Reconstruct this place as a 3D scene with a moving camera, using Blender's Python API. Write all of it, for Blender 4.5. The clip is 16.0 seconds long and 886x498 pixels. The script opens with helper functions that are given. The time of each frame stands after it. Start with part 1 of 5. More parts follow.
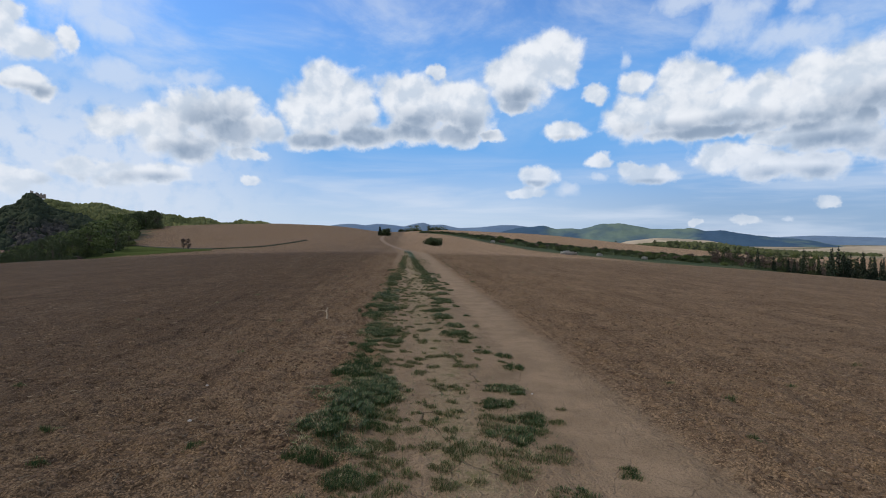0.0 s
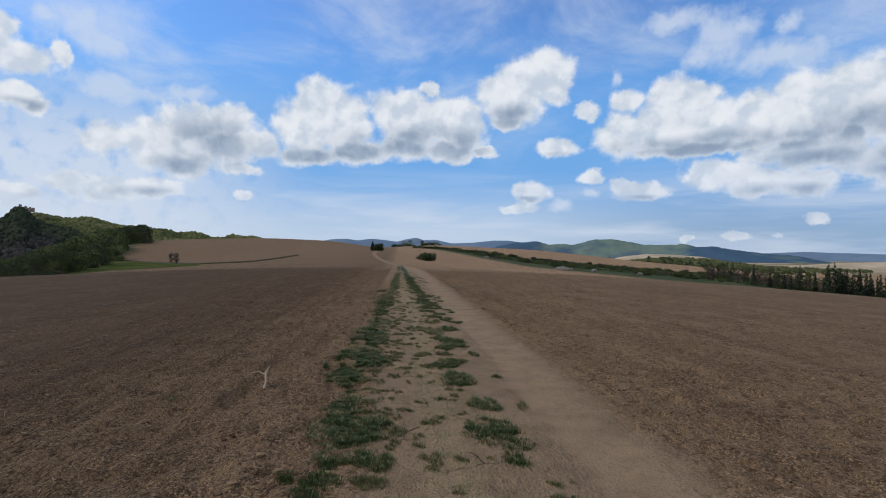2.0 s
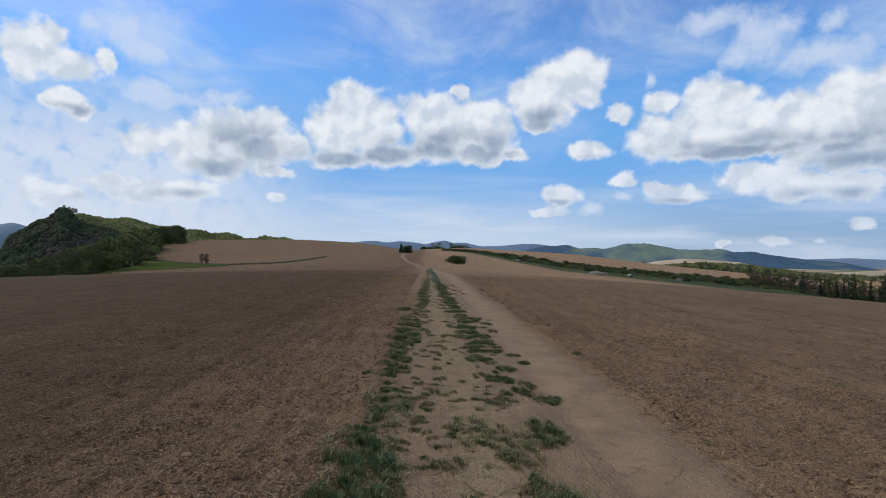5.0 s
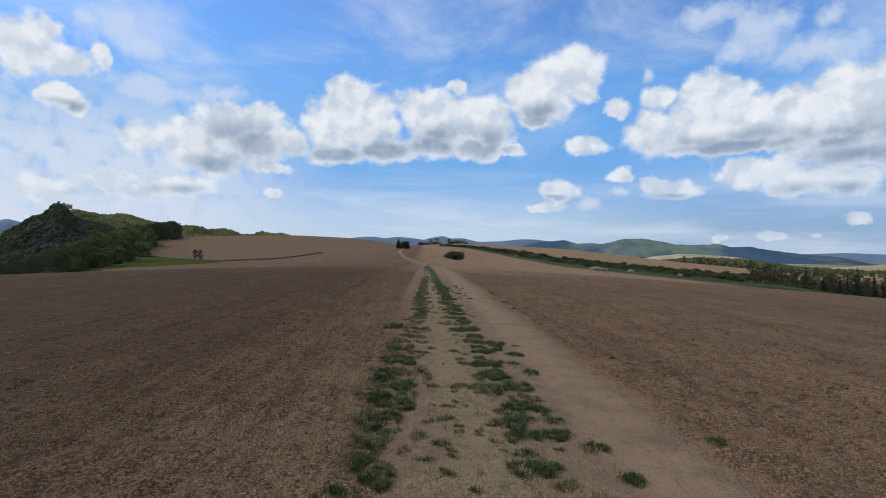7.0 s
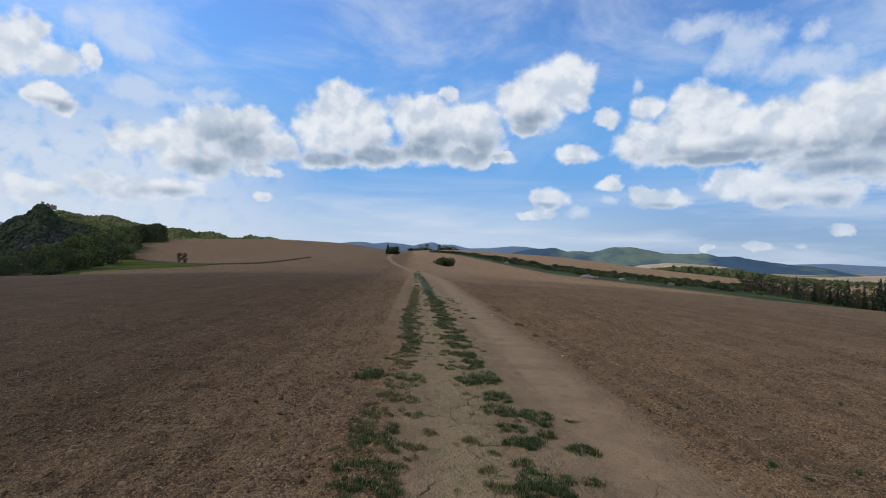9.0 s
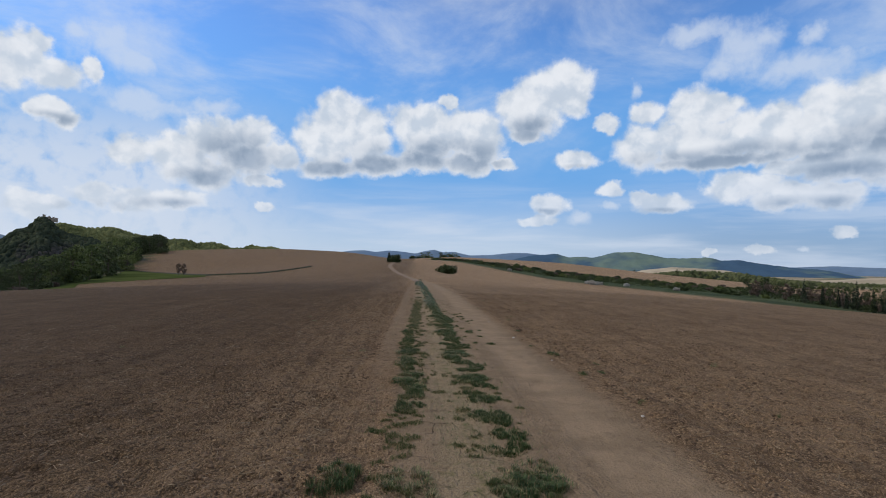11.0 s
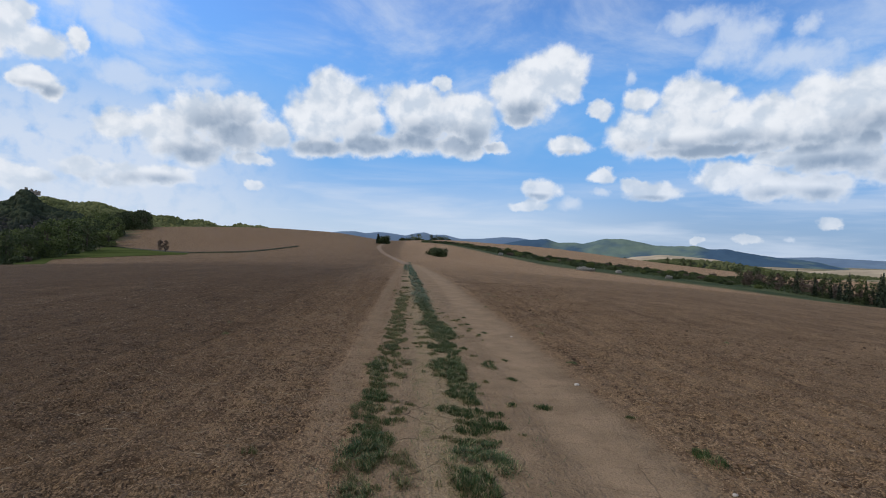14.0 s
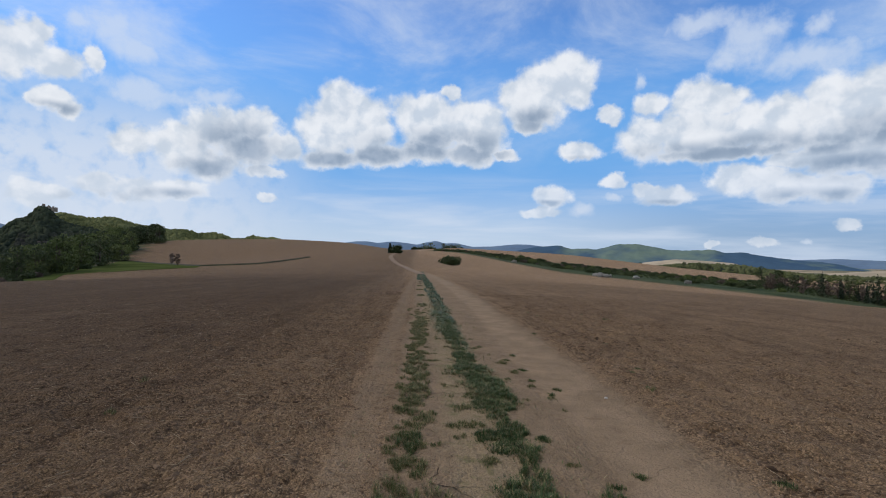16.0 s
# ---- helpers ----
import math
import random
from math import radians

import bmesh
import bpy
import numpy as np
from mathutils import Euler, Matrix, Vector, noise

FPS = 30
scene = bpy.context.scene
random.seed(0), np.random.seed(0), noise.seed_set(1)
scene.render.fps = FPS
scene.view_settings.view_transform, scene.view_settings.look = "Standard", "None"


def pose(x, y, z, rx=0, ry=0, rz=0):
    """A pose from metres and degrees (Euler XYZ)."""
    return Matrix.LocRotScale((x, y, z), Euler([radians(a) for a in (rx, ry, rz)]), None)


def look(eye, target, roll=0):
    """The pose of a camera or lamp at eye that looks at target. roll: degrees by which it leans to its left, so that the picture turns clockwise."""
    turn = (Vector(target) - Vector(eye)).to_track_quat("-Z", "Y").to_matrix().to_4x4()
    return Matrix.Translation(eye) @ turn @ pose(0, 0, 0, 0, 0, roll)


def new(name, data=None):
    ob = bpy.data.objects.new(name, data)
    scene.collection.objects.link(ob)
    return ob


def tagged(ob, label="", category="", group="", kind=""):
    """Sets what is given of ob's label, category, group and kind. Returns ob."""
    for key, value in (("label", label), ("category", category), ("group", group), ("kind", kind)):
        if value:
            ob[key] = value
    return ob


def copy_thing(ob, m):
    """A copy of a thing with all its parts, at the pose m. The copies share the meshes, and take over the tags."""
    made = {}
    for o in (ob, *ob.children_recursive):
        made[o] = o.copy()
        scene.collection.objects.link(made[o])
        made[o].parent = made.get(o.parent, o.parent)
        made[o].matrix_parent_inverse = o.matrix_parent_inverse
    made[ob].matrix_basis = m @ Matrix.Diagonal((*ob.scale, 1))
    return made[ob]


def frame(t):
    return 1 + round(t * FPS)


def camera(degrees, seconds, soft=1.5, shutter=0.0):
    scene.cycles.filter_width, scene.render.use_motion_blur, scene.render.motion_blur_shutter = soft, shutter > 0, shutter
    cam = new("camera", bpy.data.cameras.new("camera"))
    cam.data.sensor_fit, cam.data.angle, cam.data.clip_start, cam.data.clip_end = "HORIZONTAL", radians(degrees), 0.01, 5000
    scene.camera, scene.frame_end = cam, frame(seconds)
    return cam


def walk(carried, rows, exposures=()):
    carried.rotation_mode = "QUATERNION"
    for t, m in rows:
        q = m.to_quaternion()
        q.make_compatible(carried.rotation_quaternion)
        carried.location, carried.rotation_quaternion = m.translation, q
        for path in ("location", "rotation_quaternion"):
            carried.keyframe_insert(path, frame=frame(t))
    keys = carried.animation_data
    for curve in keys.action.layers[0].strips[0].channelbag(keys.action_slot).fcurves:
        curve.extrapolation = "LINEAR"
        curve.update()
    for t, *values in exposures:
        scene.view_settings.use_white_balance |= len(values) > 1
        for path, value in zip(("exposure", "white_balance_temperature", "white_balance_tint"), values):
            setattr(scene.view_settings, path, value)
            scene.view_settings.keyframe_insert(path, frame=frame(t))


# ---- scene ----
cam = camera(80.0, 16.0, soft=1.0)
PATH = [
    (0.0, look((0.045, 0.032, 1.538), (0.185, 2.027, 1.494), 0.07)),
    (0.5, look((0.013, 0.983, 1.519), (0.123, 2.980, 1.480), -0.02)),
    (1.0, look((-0.037, 2.012, 1.518), (0.054, 4.010, 1.489), 0.56)),
    (1.5, look((-0.008, 3.052, 1.512), (0.108, 5.048, 1.510), 0.58)),
    (2.0, look((0.037, 3.966, 1.516), (0.203, 5.959, 1.530), 0.23)),
    (2.5, look((0.059, 4.952, 1.474), (0.228, 6.945, 1.455), -0.03)),
    (3.0, look((0.036, 5.997, 1.479), (0.143, 7.994, 1.461), 0.24)),
    (3.5, look((-0.003, 6.993, 1.441), (0.053, 8.993, 1.447), 0.20)),
    (6.0, look((-0.001, 12.053, 1.541), (0.066, 14.052, 1.566), 1.08)),
    (6.5, look((0.017, 13.076, 1.495), (0.097, 15.074, 1.512), 0.88)),
    (7.0, look((-0.021, 14.042, 1.503), (0.045, 16.041, 1.510), 0.64)),
    (7.5, look((-0.021, 14.938, 1.479), (0.059, 16.937, 1.467), 0.73)),
    (8.0, look((-0.079, 15.897, 1.485), (-0.023, 17.897, 1.499), 1.61)),
    (8.5, look((-0.090, 16.790, 1.472), (-0.004, 18.788, 1.502), 1.62)),
    (9.0, look((-0.074, 17.605, 1.515), (0.030, 19.602, 1.546), 1.34)),
    (11.5, look((-0.047, 21.321, 1.545), (0.055, 23.317, 1.607), 0.35)),
    (12.0, look((0.040, 22.273, 1.526), (0.161, 24.269, 1.562), 0.19)),
    (12.5, look((0.066, 23.247, 1.519), (0.194, 25.242, 1.503), 0.55)),
    (13.0, look((0.076, 24.195, 1.504), (0.192, 26.192, 1.497), 1.86)),
    (13.5, look((0.053, 25.065, 1.508), (0.182, 27.061, 1.524), 2.48)),
    (14.0, look((0.062, 25.977, 1.495), (0.198, 27.972, 1.490), 1.83)),
    (14.5, look((0.023, 26.870, 1.490), (0.102, 28.869, 1.466), 1.76)),
    (15.0, look((-0.002, 27.833, 1.481), (0.063, 29.832, 1.433), 0.72)),
    (15.5, look((-0.054, 28.711, 1.470), (-0.009, 30.711, 1.476), 1.52)),
    (16.0, look((-0.058, 29.651, 1.448), (0.032, 31.649, 1.474), 0.80)),
]
walk(cam, PATH, ((0.0, 0.0), (1.0, -0.01), (2.0, -0.08), (3.0, -0.02), (6.0, -0.03), (7.0, -0.03), (8.5, -0.08), (9.0, -0.05), (11.5, -0.09), (12.5, -0.06), (14.5, -0.01), (16.0, -0.04)))


# ---- world: open sky with thin veils and fair-weather clouds, and a soft sun behind them ----
SUN_AZ, SUN_EL = -78.0, 42.0
world = bpy.data.worlds.new("sky")
scene.world = world
world.use_nodes = True
wt = world.node_tree
wt.nodes.clear()


def feed(tree, socket, value):
    if hasattr(value, "is_output"):
        tree.links.new(value, socket)
    else:
        socket.default_value = value


def calc(op, a, b=0.0, c=0.0, clamp=False, tree=None):
    tree = tree or wt
    n = tree.nodes.new("ShaderNodeMath")
    n.operation, n.use_clamp = op, clamp
    for i, v in enumerate((a, b, c)):
        feed(tree, n.inputs[i], v)
    return n.outputs[0]


def vcalc(op, a, b=(0, 0, 0), tree=None):
    tree = tree or wt
    n = tree.nodes.new("ShaderNodeVectorMath")
    n.operation = op
    feed(tree, n.inputs[0], a)
    feed(tree, n.inputs[1], b)
    return n.outputs["Value"] if op == "LENGTH" else n.outputs[0]


def smooth(value, lo, hi, tree=None, out_lo=0.0, out_hi=1.0):
    tree = tree or wt
    n = tree.nodes.new("ShaderNodeMapRange")
    n.interpolation_type = "SMOOTHSTEP"
    feed(tree, n.inputs[0], value)
    for i, v in enumerate((lo, hi, out_lo, out_hi)):
        n.inputs[i + 1].default_value = v
    return n.outputs[0]


def fbm(tree, vector, scale, detail=5.0, rough=0.55, warp=0.0, dims="3D"):
    n = tree.nodes.new("ShaderNodeTexNoise")
    n.noise_dimensions = dims
    if vector is not None:
        tree.links.new(vector, n.inputs["Vector"])
    n.inputs["Scale"].default_value, n.inputs["Detail"].default_value = scale, detail
    n.inputs["Roughness"].default_value, n.inputs["Distortion"].default_value = rough, warp
    return n.outputs[0]


def mixed(tree, fac, a, b):
    n = tree.nodes.new("ShaderNodeMix")
    n.data_type = "RGBA"
    feed(tree, n.inputs[0], fac)
    feed(tree, n.inputs[6], a)
    feed(tree, n.inputs[7], b)
    return n.outputs[2]


def rgb(r, g, b):
    return (r, g, b, 1.0)


sky = wt.nodes.new("ShaderNodeTexSky")
sky.sky_type, sky.sun_disc = "NISHITA", False
sky.sun_elevation, sky.sun_rotation = radians(SUN_EL), radians(SUN_AZ)
sky.air_density, sky.dust_density, sky.ozone_density, sky.altitude = 1.0, 0.6, 2.0, 400.0
where = wt.nodes.new("ShaderNodeTexCoord").outputs["Generated"]
split = wt.nodes.new("ShaderNodeSeparateXYZ")
wt.links.new(where, split.inputs[0])
bearing = calc("MULTIPLY", calc("ARCTAN2", split.outputs[0], split.outputs[1]), 57.2958)
height = calc("MULTIPLY", calc("ARCSINE", split.outputs[2]), 57.2958)
join = wt.nodes.new("ShaderNodeCombineXYZ")
wt.links.new(bearing, join.inputs[0])
wt.links.new(height, join.inputs[1])
spot = join.outputs[0]
# ragged edges: the place is shifted by noise before the puffs are laid out
def scatter_place(scale, detail, rough, by):
    n = wt.nodes.new("ShaderNodeTexNoise")
    n.inputs["Scale"].default_value, n.inputs["Detail"].default_value, n.inputs["Roughness"].default_value = scale, detail, rough
    wt.links.new(spot, n.inputs["Vector"])
    return vcalc("MULTIPLY", vcalc("SUBTRACT", n.outputs["Color"], (0.5, 0.5, 0.5)), by)


bent = vcalc("ADD", spot, scatter_place(0.38, 5.0, 0.58, (2.6, 2.0, 0.0)))


def puffs(rows, so_far=None, place=None):
    """The depth inside the nearest of some puffs (bearing, height, half width, half height in degrees)."""
    for a, e, w, h in rows:
        off = vcalc("MULTIPLY", vcalc("SUBTRACT", place or bent, (a, e, 0)), (1 / w, 1 / h, 0))
        depth = calc("SUBTRACT", 1.0, vcalc("LENGTH", off))
        so_far = depth if so_far is None else calc("SMOOTH_MAX", so_far, depth, 0.25)
    return so_far


heaps = None
heaps = puffs([(-36.1, 16.9, 1.8, 2.0), (-33.9, 15.9, 2.2, 1.2), (-31.4, 17.0, 0.8, 1.0), (-37.4, 16.2, 1.4, 2.1), (-35.1, 18.1, 1.0, 1.1)], heaps)
heaps = puffs([(-34.2, 12.9, 1.7, 0.9), (-32.8, 12.3, 1.1, 0.8), (-35.5, 12.8, 0.6, 0.6)], heaps)
heaps = puffs([(-28.2, 10.3, 1.9, 1.4), (-23.9, 10.7, 2.7, 1.7), (-20.9, 12.2, 3.2, 1.8), (-17.3, 12.8, 2.2, 1.6), (-17.8, 10.6, 3.2, 1.7), (-21.6, 8.8, 3.5, 1.4), (-14.3, 11.0, 1.8, 1.2), (-16.4, 8.4, 1.8, 0.6)], heaps)
heaps = puffs([(-30.9, 6.1, 1.4, 0.9), (-27.6, 5.8, 2.5, 1.1), (-24.2, 6.0, 2.5, 0.9), (-35.5, 4.7, 1.5, 1.1), (-16.1, 5.7, 0.9, 0.5), (-33.7, 5.0, 1.5, 0.7)], heaps)
heaps = puffs([(-8.6, 15.6, 2.4, 2.2), (-9.8, 13.0, 3.1, 3.0), (-6.3, 13.9, 3.3, 3.0), (-9.4, 10.2, 3.3, 1.1), (-4.7, 10.7, 3.5, 1.2)], heaps)
heaps = puffs([(-0.5, 15.0, 2.5, 2.0), (1.8, 13.8, 3.5, 2.8), (5.5, 14.2, 3.5, 2.2), (7.5, 12.7, 2.0, 1.9), (9.2, 10.7, 1.2, 0.7), (0.5, 11.1, 3.3, 1.3), (5.5, 11.0, 2.9, 1.1), (3.2, 17.2, 1.0, 0.7)], heaps)
heaps = puffs([(15.7, 18.6, 2.7, 2.1), (13.2, 17.6, 2.9, 2.1), (10.6, 17.0, 2.2, 1.5), (12.4, 15.4, 3.0, 1.8), (16.7, 17.0, 1.7, 1.6), (11.8, 13.7, 1.8, 0.8)], heaps)
heaps = puffs([(20.0, 14.5, 1.2, 0.8), (23.8, 15.3, 1.6, 1.1), (28.4, 15.1, 2.5, 2.0), (30.4, 15.0, 1.8, 1.5), (23.5, 12.0, 2.6, 2.1), (27.7, 12.0, 3.7, 2.4), (32.6, 12.2, 3.7, 2.1), (35.3, 13.4, 2.1, 1.4), (39.0, 13.5, 2.2, 2.3), (37.1, 11.7, 3.1, 1.9), (40.1, 11.3, 2.2, 2.2), (30.4, 10.2, 6.8, 0.8)], heaps)
heaps = puffs([(41.9, 8.8, 2.0, 1.7), (39.0, 9.1, 3.1, 1.6), (35.9, 9.0, 2.0, 0.8), (42.6, 10.0, 1.0, 1.2)], heaps)
heaps = puffs([(31.9, 7.6, 2.5, 1.3), (36.0, 6.7, 3.1, 1.3), (39.3, 6.4, 2.0, 1.2), (34.2, 7.8, 1.8, 0.9)], heaps)
heaps = puffs([(16.9, 11.0, 2.1, 1.0), (14.3, 6.5, 1.8, 1.0), (13.2, 4.9, 1.9, 0.6), (20.6, 8.0, 1.3, 0.7), (25.2, 6.2, 2.3, 1.0), (23.5, 7.0, 1.1, 0.7), (39.9, 3.0, 0.8, 0.5), (33.9, 1.6, 0.9, 0.4), (29.5, 1.4, 0.6, 0.3)], heaps)
heaps = puffs([(43.5, 13.2, 4.0, 3.0), (47.0, 10.8, 4.0, 2.8), (45.5, 7.8, 3.4, 1.7), (50.0, 14.5, 3.5, 3.0)], heaps)
thin = None
thin = puffs([(-30.5, 19.7, 2.9, 1.6), (-32.6, 19.8, 1.3, 1.0), (-27.0, 14.7, 4.1, 1.2), (-20.9, 15.1, 1.8, 1.0), (-34.5, 9.9, 3.0, 1.2), (-28.2, 18.7, 2.3, 1.8)], thin)
thin = puffs([(28.5, 22.2, 2.7, 1.0), (32.5, 20.0, 2.2, 2.0), (34.5, 20.8, 1.3, 0.9), (30.8, 18.5, 1.3, 1.0), (22.6, 17.7, 0.5, 0.8), (42.1, 14.3, 1.1, 0.7), (38.2, 20.3, 0.8, 0.9), (17.2, 5.2, 1.2, 0.6), (20.2, 6.2, 0.8, 0.4), (37.0, 1.6, 0.5, 0.3), (37.6, 17.6, 4.2, 1.2)], thin)
under = None
under = puffs([(44.5, 11.0, 4.0, 1.3), (47.5, 8.8, 3.6, 1.1), (45.5, 6.6, 3.2, 0.8)], under, spot)
under = puffs([(-34.0, 12.2, 1.5, 0.5), (-18.7, 10.7, 2.9, 1.8), (-21.9, 8.2, 2.8, 0.8), (-30.5, 4.8, 2.1, 0.5), (-23.9, 5.5, 2.9, 0.5), (-9.4, 10.0, 3.1, 0.7), (-4.3, 10.6, 3.6, 0.9)], under, spot)
under = puffs([(2.2, 11.7, 6.2, 1.3), (6.3, 11.1, 2.9, 0.9), (12.2, 14.3, 2.0, 1.0), (27.0, 10.3, 5.5, 0.8), (32.9, 10.5, 3.7, 0.9), (38.7, 10.2, 2.2, 0.7), (40.4, 8.2, 3.4, 0.9), (36.0, 5.5, 3.2, 0.7), (39.1, 5.6, 1.9, 0.6), (17.0, 10.2, 1.7, 0.3), (25.2, 5.5, 1.8, 0.3), (13.8, 5.7, 1.5, 0.3)], under, spot)
billow = fbm(wt, spot, 0.5, 6.0, 0.55, 0.2)


swirl = vcalc("ADD", spot, scatter_place(0.5, 3.0, 0.5, (1.2, 0.9, 0.0)))
heads = fbm(wt, swirl, 0.29, 4.0, 0.5)
heads_sunward = fbm(wt, vcalc("ADD", swirl, (-0.7, 1.0, 0.0)), 0.29, 4.0, 0.5)
body = calc("ADD", heaps, calc("ADD", calc("MULTIPLY", calc("SUBTRACT", billow, 0.5), 0.9), calc("MULTIPLY", calc("SUBTRACT", heads, 0.5), 0.6)))
cover = smooth(body, -0.34, 0.20)
veil = smooth(calc("ADD", thin, calc("MULTIPLY", calc("SUBTRACT", billow, 0.5), 2.2)), -0.75, 0.8)
# streaks of high ice cloud, and level bands low in the sky
def drawn_out(turn, scale, size, detail, rough, warp):
    n = wt.nodes.new("ShaderNodeMapping")
    n.inputs["Rotation"].default_value = (0, 0, radians(turn))
    n.inputs["Scale"].default_value = scale
    wt.links.new(spot, n.inputs[0])
    return fbm(wt, n.outputs[0], size, detail, rough, warp)


streaks = calc("MULTIPLY", smooth(drawn_out(22, (0.055, 0.12, 1.0), 1.0, 8.0, 0.6, 0.35), 0.42, 0.74), smooth(height, 7.0, 15.0))
bands = calc("MULTIPLY", smooth(drawn_out(-2, (0.045, 0.34, 1.0), 1.0, 5.0, 0.55, 0.3), 0.40, 0.66), smooth(height, 11.0, 3.5))
gloom = smooth(calc("ADD", under, calc("MULTIPLY", calc("SUBTRACT", billow, 0.5), 0.5)), -0.95, 0.6)
relief = smooth(calc("SUBTRACT", heads, heads_sunward), -0.14, 0.12)
# round the rest of the sky, unseen noise cloud is added to whiten the light
aside = smooth(calc("ABSOLUTE", bearing), 48.0, 60.0)
above = smooth(height, 24.0, 34.0)
beyond = calc("MAXIMUM", aside, above)
other = calc("MULTIPLY", smooth(fbm(wt, where, 2.6, 7.0, 0.58), 0.40, 0.56), beyond)
blue = vcalc("MULTIPLY", sky.outputs[0], (0.094, 0.140, 0.195))
low_tone = mixed(wt, smooth(bearing, 8.0, 36.0), rgb(0.51, 0.63, 0.80), rgb(0.29, 0.42, 0.62))
haze_tone = mixed(wt, smooth(height, 10.0, 1.0), rgb(0.16, 0.41, 0.82), low_tone)
blue = mixed(wt, calc("MULTIPLY", smooth(height, 26.0, 10.0), 0.95), blue, haze_tone)
west = calc("MULTIPLY", calc("MULTIPLY", smooth(bearing, -6.0, -28.0), smooth(height, 19.0, 8.0)), smooth(billow, 0.12, 0.56))
thin_fac = calc("MAXIMUM", calc("MULTIPLY", streaks, 0.62), calc("MAXIMUM", calc("MULTIPLY", west, 0.88), calc("MULTIPLY", veil, 0.72)))
thin_fac = calc("MAXIMUM", thin_fac, calc("MULTIPLY", bands, 0.6))
tone = mixed(wt, thin_fac, blue, rgb(0.67, 0.75, 0.88))
sunny = mixed(wt, relief, rgb(0.60, 0.68, 0.79), rgb(0.86, 0.89, 0.94))
sunny = mixed(wt, calc("MULTIPLY", smooth(billow, 0.62, 0.34), 0.22), sunny, rgb(0.52, 0.59, 0.69))
dull = mixed(wt, relief, rgb(0.28, 0.36, 0.48), rgb(0.40, 0.48, 0.60))
puffy = mixed(wt, calc("MULTIPLY", gloom, smooth(body, -0.2, 0.6)), sunny, dull)
tone = mixed(wt, calc("MULTIPLY", cover, smooth(height, 2.0, 11.0, None, 0.66, 0.97)), tone, puffy)
tone = mixed(wt, calc("MULTIPLY", other, 0.8), tone, rgb(0.70, 0.70, 0.71))
glow = wt.nodes.new("ShaderNodeBackground")
wt.links.new(tone, glow.inputs[0])
glow.inputs[1].default_value = 1.0
wt.links.new(glow.outputs[0], wt.nodes.new("ShaderNodeOutputWorld").inputs[0])

lamp = bpy.data.lights.new("sun", "SUN")
lamp.energy, lamp.angle, lamp.color = 2.0, radians(4), (1.0, 0.88, 0.72)
sun = new("sun", lamp)
sa, se = radians(SUN_AZ), radians(SUN_EL)
sun.matrix_world = look((300 * math.sin(sa) * math.cos(se), 300 * math.cos(sa) * math.cos(se), 300 * math.sin(se)), (0, 0, 0))

# ---- materials ----


def material(name, rough=0.9):
    m = bpy.data.materials.new(name)
    m.use_nodes = True
    b = m.node_tree.nodes["Principled BSDF"]
    b.inputs["Roughness"].default_value = rough
    b.inputs["Specular IOR Level"].default_value = 0.25
    return m, m.node_tree, b


def bump(tree, shader, height_socket, strength, distance):
    n = tree.nodes.new("ShaderNodeBump")
    n.inputs["Strength"].default_value, n.inputs["Distance"].default_value = strength, distance
    tree.links.new(height_socket, n.inputs["Height"])
    tree.links.new(n.outputs[0], shader.inputs["Normal"])


def place_of(tree):
    return tree.nodes.new("ShaderNodeNewGeometry").outputs["Position"]


def layer(tree, name):
    n = tree.nodes.new("ShaderNodeAttribute")
    n.attribute_name = name
    return n.outputs["Fac"]


def two_tone(name, dark, light, scale, rough=0.9, bump_by=0.0, per_object=0.0, lo=0.35, hi=0.65):
    """A mottled surface of two colours, with finer grain over it."""
    m, t, b = material(name, rough)
    p = place_of(t)
    f = smooth(fbm(t, p, scale, 6.0, 0.6), lo, hi, t)
    c = mixed(t, f, rgb(*dark), rgb(*light))
    fine = fbm(t, p, scale * 9, 3.0)
    v = calc("ADD", 0.8, calc("MULTIPLY", fine, 0.4, tree=t), tree=t)
    if per_object:
        info = t.nodes.new("ShaderNodeObjectInfo")
        v = calc("ADD", v, calc("MULTIPLY", calc("SUBTRACT", info.outputs["Random"], 0.5, tree=t), per_object, tree=t), tree=t)
    c = vcalc("MULTIPLY", c, v, t)
    t.links.new(c, b.inputs["Base Color"])
    if bump_by:
        bump(t, b, fine, 0.6, bump_by)
    return m


def leafy(name, dark, light, per_island=True):
    m, t, b = material(name, 0.7)
    g = t.nodes.new("ShaderNodeNewGeometry")
    info = t.nodes.new("ShaderNodeObjectInfo")
    f = calc("ADD", calc("MULTIPLY", g.outputs["Random Per Island"], 0.4, tree=t), calc("MULTIPLY", info.outputs["Random"], 0.6, tree=t), tree=t)
    c = mixed(t, f, rgb(*dark), rgb(*light))
    t.links.new(c, b.inputs["Base Color"])
    return m


